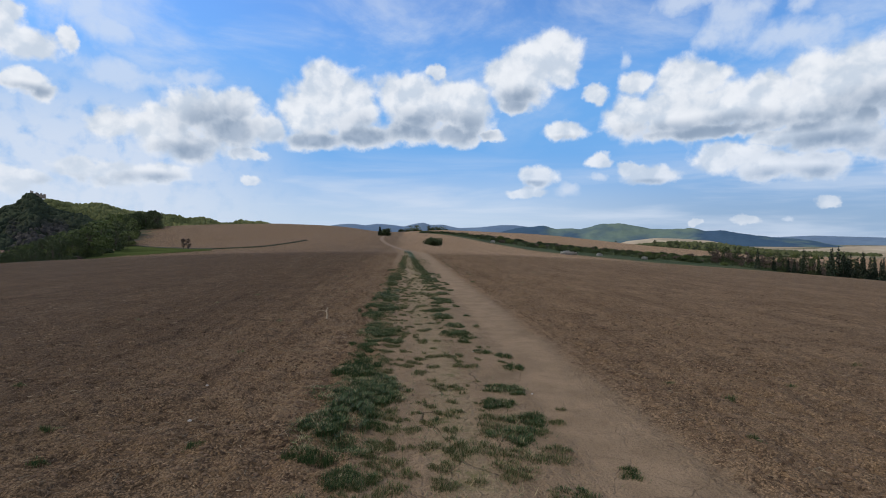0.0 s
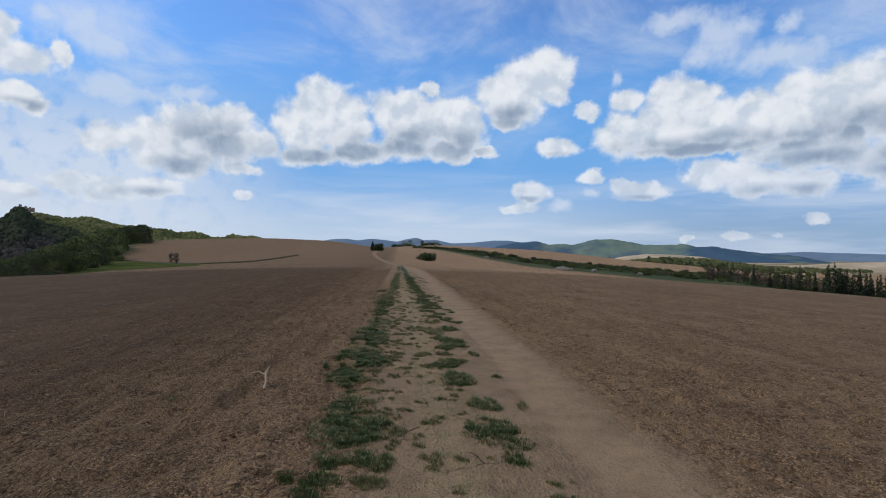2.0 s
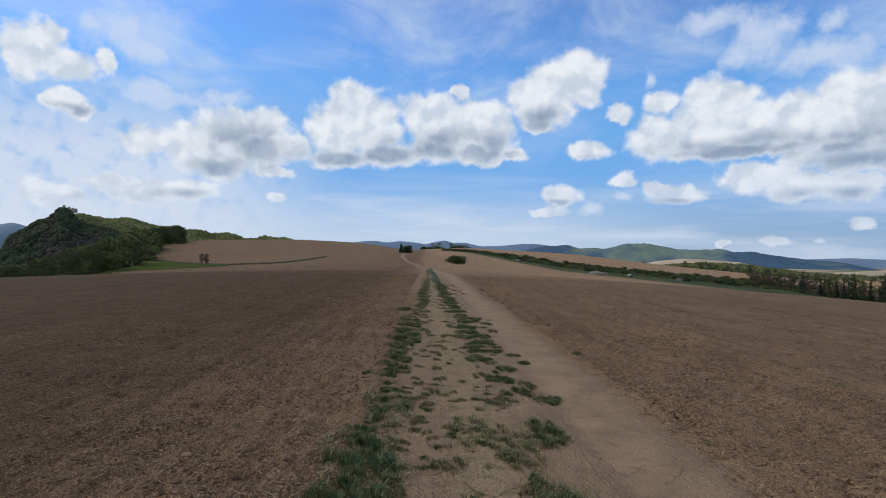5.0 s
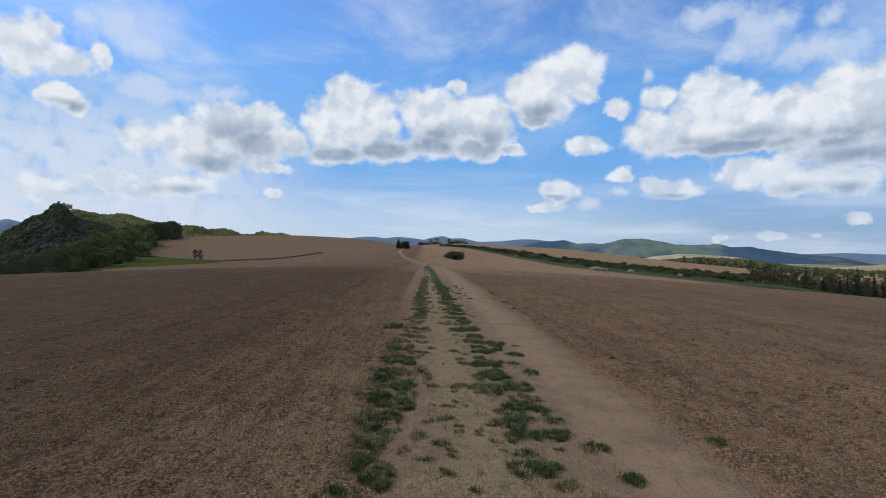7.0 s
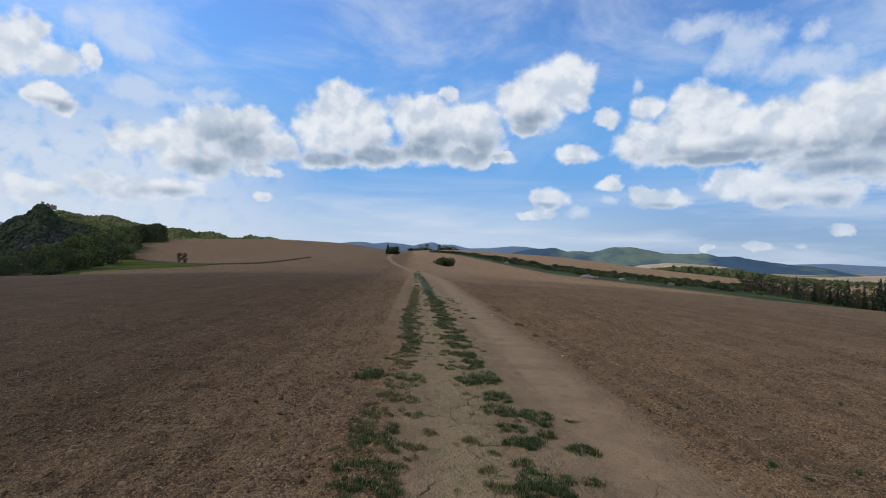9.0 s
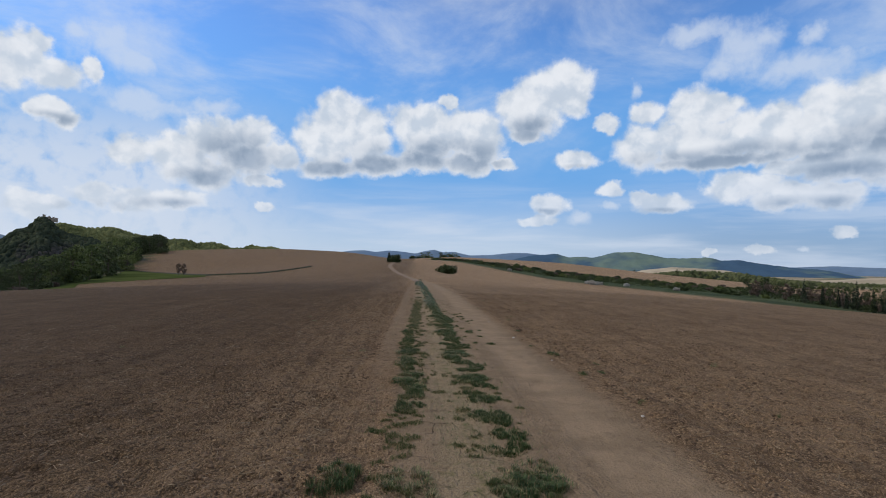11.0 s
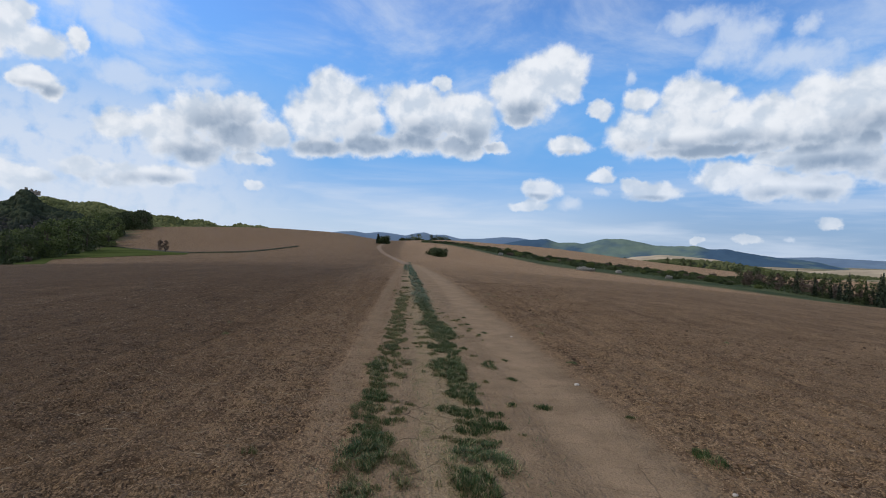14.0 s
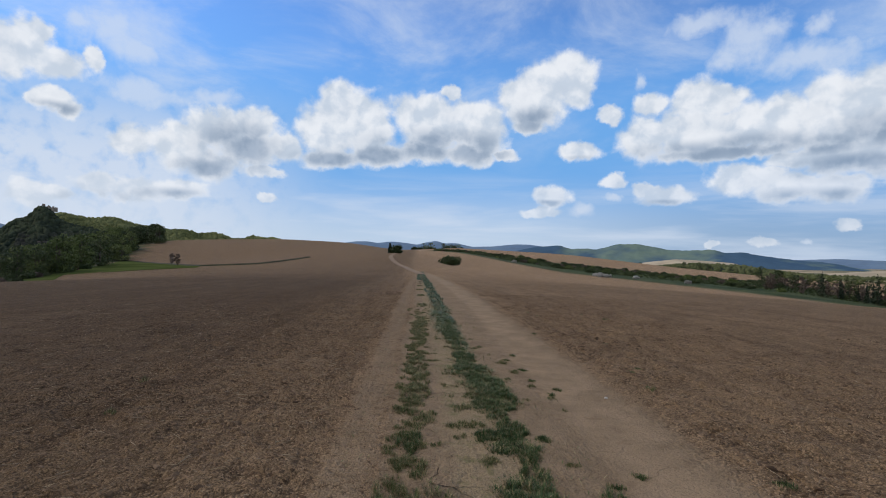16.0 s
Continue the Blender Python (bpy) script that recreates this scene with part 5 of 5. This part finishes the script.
grass_stretch("sparse", [(-0.05, 3.19, 0.13, 0.09), (0.28, 3.23, 0.10, 0.10), (0.48, 3.33, 0.07, 0.11), (0.74, 3.36, 0.12, 0.10), (-0.06, 3.52, 0.13, 0.18), (0.29, 3.52, 0.10, 0.09), (0.83, 3.60, 0.19, 0.13), (1.12, 3.70, 0.14, 0.08), (0.43, 3.75, 0.12, 0.08), (0.59, 3.83, 0.16, 0.10), (0.22, 3.85, 0.12, 0.11), (1.13, 4.13, 0.09, 0.12), (0.41, 4.19, 0.08, 0.10), (-0.08, 4.21, 0.13, 0.12), (0.24, 4.36, 0.09, 0.08), (1.32, 4.40, 0.09, 0.08), (0.76, 4.41, 0.14, 0.17), (0.40, 4.59, 0.12, 0.12), (-0.14, 4.61, 0.12, 0.18), (1.45, 4.77, 0.05, 0.08), (0.28, 4.80, 0.08, 0.08), (0.46, 5.39, 0.14, 0.10)])
grass_stretch("sparse", [(0.32, 5.72, 0.06, 0.12), (0.37, 6.27, 0.09, 0.04), (0.82, 6.31, 0.12, 0.11), (-0.01, 6.36, 0.07, 0.05), (0.21, 6.43, 0.07, 0.07), (1.26, 6.52, 0.07, 0.05), (0.72, 6.54, 0.07, 0.07), (-0.22, 6.60, 0.11, 0.13), (0.24, 6.64, 0.08, 0.07), (0.97, 6.67, 0.06, 0.08), (0.37, 6.78, 0.10, 0.08), (0.62, 6.83, 0.14, 0.08), (0.28, 7.00, 0.04, 0.07), (-0.20, 7.07, 0.11, 0.09), (0.09, 7.07, 0.04, 0.05), (1.09, 7.41, 0.07, 0.08), (-0.18, 7.44, 0.08, 0.11), (0.26, 7.66, 0.07, 0.06), (0.29, 7.87, 0.10, 0.13), (0.31, 8.66, 0.11, 0.11), (0.07, 9.10, 0.06, 0.10), (1.28, 9.24, 0.07, 0.22)])
grass_stretch("sparse", [(0.16, 10.18, 0.03, 0.16), (-0.34, 10.24, 0.12, 0.14), (0.02, 10.42, 0.07, 0.05), (0.29, 10.45, 0.04, 0.11), (0.13, 10.62, 0.05, 0.10), (-0.23, 10.73, 0.06, 0.16), (0.14, 10.91, 0.10, 0.09), (0.21, 11.16, 0.04, 0.08), (0.90, 11.35, 0.12, 0.12), (0.80, 11.42, 0.17, 0.10), (-0.18, 11.46, 0.07, 0.31), (0.04, 11.87, 0.11, 0.13), (0.41, 11.91, 0.11, 0.15), (0.16, 13.80, 0.11, 0.18), (0.76, 13.94, 0.11, 0.30), (0.65, 14.30, 0.16, 0.41), (0.34, 14.51, 0.20, 0.43), (0.28, 15.49, 0.07, 0.07), (0.80, 15.50, 0.15, 0.08), (-0.30, 15.56, 0.08, 0.07), (0.17, 15.72, 0.08, 0.08), (-0.47, 15.90, 0.08, 0.08)])
grass_stretch("sparse", [(0.71, 16.09, 0.06, 0.07), (0.08, 16.16, 0.07, 0.07), (0.16, 16.43, 0.10, 0.13), (0.71, 16.70, 0.10, 0.22), (0.12, 17.03, 0.08, 0.17), (-0.09, 17.14, 0.08, 0.07), (0.91, 17.44, 0.12, 0.12), (0.13, 17.59, 0.07, 0.09), (-0.02, 17.87, 0.08, 0.05), (0.20, 18.03, 0.06, 0.07), (0.11, 18.14, 0.09, 0.07), (-0.06, 18.31, 0.08, 0.16), (0.70, 18.39, 0.09, 0.11), (0.03, 18.69, 0.07, 0.09), (0.18, 18.76, 0.10, 0.11), (0.22, 19.11, 0.08, 0.09), (-0.20, 19.44, 0.09, 0.32), (1.03, 19.48, 0.15, 0.22), (0.54, 19.84, 0.11, 0.15), (0.07, 19.89, 0.08, 0.12), (0.39, 19.96, 0.09, 0.15), (-0.09, 20.37, 0.14, 0.61)])
grass_stretch("sparse", [(-0.56, 21.06, 0.07, 0.07), (0.54, 21.10, 0.11, 0.09), (-0.17, 21.18, 0.08, 0.09), (0.47, 21.38, 0.08, 0.10), (-0.06, 21.59, 0.08, 0.09), (-0.63, 21.64, 0.08, 0.09), (-0.23, 21.71, 0.06, 0.07), (0.56, 21.71, 0.07, 0.07), (-0.10, 21.81, 0.14, 0.13), (0.41, 21.98, 0.08, 0.11), (0.08, 22.16, 0.07, 0.12), (-0.04, 22.65, 0.12, 0.11), (-0.13, 23.23, 0.15, 0.18), (-0.37, 23.34, 0.11, 0.14), (-0.14, 24.07, 0.21, 0.43), (-0.14, 24.96, 0.10, 0.07), (0.49, 25.02, 0.07, 0.08), (0.34, 25.04, 0.07, 0.08), (-0.24, 25.06, 0.07, 0.08), (-0.10, 25.19, 0.12, 0.12), (0.51, 25.28, 0.08, 0.09), (-0.28, 25.54, 0.06, 0.10)])
grass_stretch("sparse", [(-0.06, 25.66, 0.09, 0.08), (0.36, 25.78, 0.08, 0.07), (-0.02, 25.86, 0.07, 0.07), (-0.14, 26.00, 0.10, 0.12), (0.45, 26.13, 0.10, 0.13), (2.55, 26.52, 0.06, 0.09), (0.22, 26.92, 0.10, 0.10), (0.59, 27.16, 0.10, 0.11), (0.61, 27.46, 0.09, 0.13), (0.06, 27.49, 0.05, 0.33), (0.55, 27.79, 0.10, 0.21), (0.35, 27.84, 0.05, 0.06), (0.03, 28.61, 0.06, 0.54), (2.82, 28.89, 0.06, 0.09), (0.09, 29.53, 0.08, 0.92), (0.65, 30.09, 0.06, 0.05), (-0.06, 30.09, 0.06, 0.08), (0.55, 30.50, 0.08, 0.08), (0.04, 30.80, 0.08, 0.06), (0.61, 31.81, 0.07, 0.11), (0.03, 32.12, 0.09, 0.20), (0.48, 32.18, 0.10, 0.10)])
grass_stretch("sparse", [(-0.23, 32.68, 0.09, 0.15), (0.05, 32.78, 0.11, 0.31), (-0.16, 33.33, 0.10, 0.08), (0.47, 33.37, 0.08, 0.10), (-0.25, 33.60, 0.06, 0.09), (-0.07, 33.71, 0.09, 0.12), (-0.16, 33.90, 0.09, 0.13), (0.30, 33.91, 0.07, 0.08), (0.29, 34.19, 0.12, 0.12), (0.44, 34.19, 0.10, 0.12), (-0.02, 34.41, 0.11, 0.20), (0.38, 34.69, 0.11, 0.15), (1.38, 34.72, 0.04, 0.06), (-0.13, 34.76, 0.14, 0.24), (0.60, 35.12, 0.15, 0.09), (1.34, 35.13, 0.06, 0.07), (-0.05, 35.27, 0.12, 0.36), (1.23, 35.61, 0.06, 0.11), (-0.05, 36.24, 0.13, 0.40), (1.17, 36.34, 0.07, 0.13), (1.11, 36.88, 0.06, 0.16), (-0.05, 37.15, 0.12, 0.52)])
# farther on the clumps run together into two strips


def strip_right(y):
    return float(np.interp(y, (28, 34, 40, 50, 110), (0.68, 0.72, 0.50, 0.46, 0.50)))


def strip_left(y):
    return float(np.interp(y, (26, 33, 38, 45, 110), (-0.15, -0.20, -0.05, 0.0, -0.08)))


# lone tufts on the worn ground
for x, y in ((1.35, 37.5), (1.3, 36.46), (1.3, 35.88), (1.39, 35.29), (2.19, 39.84), (2.84, 41.53), (2.87, 36.56), (2.69, 36.38), (3.18, 38.69), (2.34, 32.99), (1.46, 33.18), (1.18, 37.08), (1.5, 35.51), (1.22, 32.98), (2.71, 23.0), (2.65, 21.48), (2.82, 21.33), (3.3, 21.44), (1.35, 21.94), (1.46, 22.62), (4.83, 23.42), (1.55, 3.46), (2.7, 3.86), (4.16, 5.37), (2.91, 5.55), (3.25, 5.03), (-3.74, 5.43), (-2.72, 4.28), (-1.45, 3.84), (-2.39, 3.68)):
    grass_stretch("dense", [(x, y, gt.uniform(0.025, 0.05), gt.uniform(0.025, 0.05))])
for y in np.arange(3.0, 16.8, 0.32):
    edge = -0.46 + 0.12 * math.sin(y * 1.7) + gt.normal(0, 0.07)
    grass_stretch("dense", [(edge, y, gt.uniform(0.05, 0.10), gt.uniform(0.06, 0.12))])
    grass_stretch("sparse", [(edge + gt.uniform(0.16, 0.42), y + gt.uniform(-0.1, 0.1), gt.uniform(0.05, 0.09), gt.uniform(0.07, 0.12))])
for k in range(260):
    y = gt.uniform(2.5, 44.0)
    grass_stretch("sparse", [(gt.choice([gt.uniform(0.15, 1.1), gt.normal(0.62, 0.22)]), y, gt.uniform(0.025, 0.06), gt.uniform(0.03, 0.08))])
for y in np.arange(17.0, 44.0, 0.11):
    x = float(np.interp(y, (17, 24, 27, 34, 44), (-0.42, -0.35, -0.12, -0.10, -0.02))) + gt.normal(0, 0.12)
    grass_stretch("sparse", [(x, y, gt.uniform(0.04, 0.08), gt.uniform(0.05, 0.12))])
for k in range(110):
    grass_stretch("sparse", [(gt.uniform(-0.28, 0.06), gt.uniform(2.6, 16.0), gt.uniform(0.04, 0.075), gt.uniform(0.05, 0.1))])
for k in range(90):
    y = gt.uniform(2.0, 20.0)
    sort, s = ("dense", gt.uniform(0.022, 0.045)) if k % 3 == 0 else ("sparse", gt.uniform(0.04, 0.085))
    grass_stretch(sort, [(gt.normal(0.35, 0.3), y, s, s * gt.uniform(1.0, 1.8))])
for k, y in enumerate(np.arange(26.2, 41.0, 0.42)):
    grass_stretch("sparse" if k % 3 or y > 34 else "dense", [(strip_left(y) + gt.uniform(-0.10, 0.10), y, gt.uniform(0.07, 0.12), gt.uniform(0.14, 0.26))])
for y in np.arange(32.0, 41.0, 0.5):
    grass_stretch("dense", [(strip_right(y) + gt.uniform(-0.05, 0.05), y, gt.uniform(0.05, 0.09), gt.uniform(0.15, 0.3))])
for y in np.arange(38.4, 41.5, 1.0):
    grass_stretch("dense", [(strip_right(y) + gt.uniform(-0.05, 0.05), y, 0.12, 0.55)])
    grass_stretch("sparse", [(strip_left(y) + gt.uniform(-0.06, 0.06), y + 0.4, 0.12, 0.6)])
for y in np.arange(41.5, 112, 2.8):
    grass_stretch("dense", [(strip_right(y) + gt.uniform(-0.05, 0.05), y, 0.19, 2.1)])
for y in np.arange(41.0, 112, 4.2):
    grass_stretch("sparse" if y < 70 else "dense", [(strip_left(y) + gt.uniform(-0.05, 0.05), y, 0.15, 2.6)])


def weed(x, y, size):
    ob = new("weed", SEEDLING)
    ob.matrix_world = pose(x, y, float(ground_height(x, y)[0]), 0, 0, gt.uniform(0, 360)) @ Matrix.Diagonal((size, size, 1.0, 1))
    return tagged(ob, "small green weed sprouting on bare soil", "weed", "weeds in the field")


for k in range(34):
    weed(-0.9 - 5 * gt.uniform() ** 1.4 if k % 2 else 2.3 + 4.5 * gt.uniform() ** 1.4, gt.uniform(4, 44), gt.uniform(0.04, 0.10))


thin = mesh_from("thin_grass", *joined(thin_patches), flat=True)
thin.materials.append(MAT_PALE)
tagged(new("thin_grass", thin), "thin yellowish grass patches on the trodden clay", "grass", kind="stuff")


def scatter_blades():
    """Single blades and dry bits between the clumps."""
    gen = np.random.default_rng(44)
    n = 24000
    y = gen.uniform(1.5, 46, n)
    x = np.concatenate([gen.normal(0.42, 0.30, n * 2 // 3), gen.uniform(-0.6, 1.25, n - n * 2 // 3)])
    keep = rolling(x * 3.0, y * 1.2, 3, 77) > 0.38
    x, y = x[keep], y[keep]
    n = len(x)
    z = ground_height(x, y)
    t, ln, w = gen.uniform(0, 2 * math.pi, n), gen.uniform(0.015, 0.05, n), gen.uniform(0.002, 0.004, n)
    h = ln * gen.uniform(0.1, 0.8, n)
    dx, dy, sx, sy = np.cos(t) * ln, np.sin(t) * ln, -np.sin(t) * w, np.cos(t) * w
    co = np.stack([np.stack([x - sx, y - sy, z - 0.004], -1), np.stack([x + sx, y + sy, z - 0.004], -1), np.stack([x + dx + sx * 0.3, y + dy + sy * 0.3, z + h], -1), np.stack([x + dx - sx * 0.3, y + dy - sy * 0.3, z + h], -1)], 1)
    me = mesh_from("grass_blades", co.reshape(-1, 3), np.arange(4 * n).reshape(n, 4), True)
    me.materials.append(MAT_PALE)
    tagged(new("grass_blades", me), "scattered short dry grass blades on trodden clay", "grass", kind="stuff")


scatter_blades()

# ---- clods, straw and stones ----
KNOB = np.array([(1, 0, 0), (0, 1, 0), (-1, 0, 0), (0, -1, 0), (0, 0, 1), (0.7, 0.7, 0.6), (-0.7, -0.6, 0.5)])
KNOB_FACES = np.array([(0, 1, 5), (0, 5, 4), (5, 1, 4), (1, 2, 4), (2, 3, 6), (2, 6, 4), (6, 3, 4), (3, 0, 4)])
# larger clods: two rings and a blunt top
LUMP = np.array([(math.cos(a * 1.0472 + o) * r, math.sin(a * 1.0472 + o) * r, h) for r, h, o in ((1.0, 0.0, 0.0), (0.84, 0.62, 0.5)) for a in range(6)] + [(0.1, 0.0, 0.98)])
LUMP_FACES = np.array([(a, (a + 1) % 6, 6 + a) for a in range(6)] + [((a + 1) % 6, 6 + (a + 1) % 6, 6 + a) for a in range(6)] + [(6 + a, 6 + (a + 1) % 6, 12) for a in range(6)])


def clod_field(name, x, y, size, mat, label, category, seed, sink=0.25, shape=KNOB, shape_faces=KNOB_FACES):
    gen = np.random.default_rng(seed)
    n = len(x)
    z = ground_height(x, y)
    s = size[:, None, None] * gen.uniform(0.6, 1.25, (n, 1, 3)) * np.array([1, 1, 0.75])
    k = len(shape)
    co = shape[None] * s * gen.uniform(0.74, 1.24, (n, k, 1))
    t = gen.uniform(0, 2 * math.pi, n)
    c, d = np.cos(t)[:, None], np.sin(t)[:, None]
    px, py = co[..., 0] * c - co[..., 1] * d, co[..., 0] * d + co[..., 1] * c
    co = np.stack([px + x[:, None], py + y[:, None], co[..., 2] + (z - size * sink)[:, None]], -1).reshape(-1, 3)
    faces = (np.arange(n)[:, None, None] * k + shape_faces[None]).reshape(-1, 3)
    me = mesh_from(name, co, faces, True)
    me.materials.append(mat)
    return tagged(new(name, me), label, category, kind="stuff")


gc = np.random.default_rng(55)


def tilled_spots(n, edge, sign, reach):
    y = 1.2 + 50 * gc.uniform(0, 1, n) ** 1.05
    x = edge + sign * reach * gc.uniform(0, 1, n) ** 1.5
    keep = rolling(x * 1.3, y * 1.3, 3, 88) + gc.uniform(-0.15, 0.15, n) > 0.36
    return x[keep], y[keep]


for side, (edge, sign) in (("left", (-0.72, -1)), ("right", (2.35, 1))):
    x, y = tilled_spots(75000, edge, sign, 12.0)
    size = np.clip(gc.lognormal(-4.4, 0.5, len(x)), 0.006, 0.026)
    clod_field("soil_clods", x, y, size, MAT_CLOD, "loose dry brown clods on harrowed soil", "soil", 60 + int(sign))
    x, y = tilled_spots(34000, edge + sign * 0.05, sign, 9.0)
    keep = rolling(x * 0.9, y * 0.5, 3, 91) + gc.uniform(-0.12, 0.12, len(x)) > 0.42
    x, y = x[keep], y[keep]
    size = np.clip(gc.lognormal(-4.15, 0.36, len(x)), 0.010, 0.034)
    clod_field("soil_lumps", x, y, size, MAT_CLOD, "rough brown lumps of soil in heaps on harrowed soil", "soil", 66 + int(sign), 0.2, LUMP, LUMP_FACES)
x, y = gc.uniform(-0.7, 2.5, 1500), gc.uniform(1.5, 46, 1500)
clod_field("soil_crumbs", x, y, np.clip(gc.lognormal(-5.0, 0.4, 1500), 0.003, 0.016), MAT_CLAY, "small dry crumbs on the clay track", "soil", 63)


def straw(n, edge, sign, reach, seed):
    gen = np.random.default_rng(seed)
    y, x = gen.uniform(1.2, 44, n), edge + sign * reach * gen.uniform(0, 1, n) ** 1.4
    z = ground_height(x, y) + gen.uniform(0.006, 0.03, n)
    t, ln, w = gen.uniform(0, math.pi, n), np.clip(gen.lognormal(-3.7, 0.5, n), 0.01, 0.08), gen.uniform(0.0009, 0.0024, n)
    tilt = gen.uniform(-0.4, 0.4, n) * ln
    d = np.stack([np.cos(t) * ln, np.sin(t) * ln, tilt], -1)
    s = np.stack([-np.sin(t) * w, np.cos(t) * w, 0 * w], -1)
    u = np.array([0, 0, 1]) * w[:, None] * 1.6
    p = np.stack([x, y, z], -1)
    co = np.stack([p - d - s, p - d + s, p - d + u, p + d - s, p + d + s, p + d + u], 1).reshape(-1, 3)
    o = np.arange(n)[:, None] * 6
    me = mesh_from("straw", co, np.concatenate([o + [0, 1, 4, 3], o + [1, 2, 5, 4], o + [2, 0, 3, 5]]), True)
    me.materials.append(MAT_STRAW)
    tagged(new("straw", me), "short bits of pale straw on harrowed soil", "straw", kind="stuff")


straw(9000, -0.85, -1, 7.0, 71)
straw(5000, 2.4, 1, 8.0, 72)


def stone(x, y, size, seed):
    gen = np.random.default_rng(seed)
    bm = bmesh.new()
    bmesh.ops.create_icosphere(bm, subdivisions=2, radius=size)
    for v in bm.verts:
        v.co *= 1 + 0.22 * noise.noise(v.co / size * 1.3 + Vector((seed * 3.1, 0, 0)))
        v.co.z *= 0.6
    me = bpy.data.meshes.new("stone")
    bm.to_mesh(me)
    bm.free()
    me.materials.append(MAT_STONE)
    ob = new("stone", me)
    ob.matrix_world = pose(x, y, float(ground_height(x, y)[0]) + size * 0.25, 0, 0, gen.uniform(0, 360))
    return tagged(ob, "small pale stone lying on the bare clay", "stone", "loose stones")


for k, (x, y, s) in enumerate([(2.05, 31.9, 0.03), (0.95, 7.1, 0.014), (2.3, 25.9, 0.02), (-1.7, 4.4, 0.018), (-2.0, 5.6, 0.016), (1.95, 35.2, 0.022), (1.3, 5.2, 0.012), (2.2, 29.2, 0.018)]):
    stone(x, y, s, k + 1)


def dead_stalk(x, y, turn):
    ob = thing("dead_stalk", x, y, float(ground_height(x, y)[0]) + 0.012, turn)
    part("stem", mesh_from("stem", *tube([(0, -0.16, 0.0), (0.02, -0.05, 0.06), (0.01, 0.06, 0.13), (0.05, 0.2, 0.17)], (0.016, 0.015, 0.012, 0.006))), MAT_HUSK, ob)
    part("twig", mesh_from("twig", *tube([(0.01, 0.04, 0.11), (-0.07, 0.16, 0.13), (-0.16, 0.26, 0.09), (-0.24, 0.34, 0.02)], (0.006, 0.005, 0.004, 0.002))), MAT_HUSK, ob)
    return tagged(ob, "dry pale broken stalk lying on the soil", "stalk")


dead_stalk(-1.44, 9.96, 12)
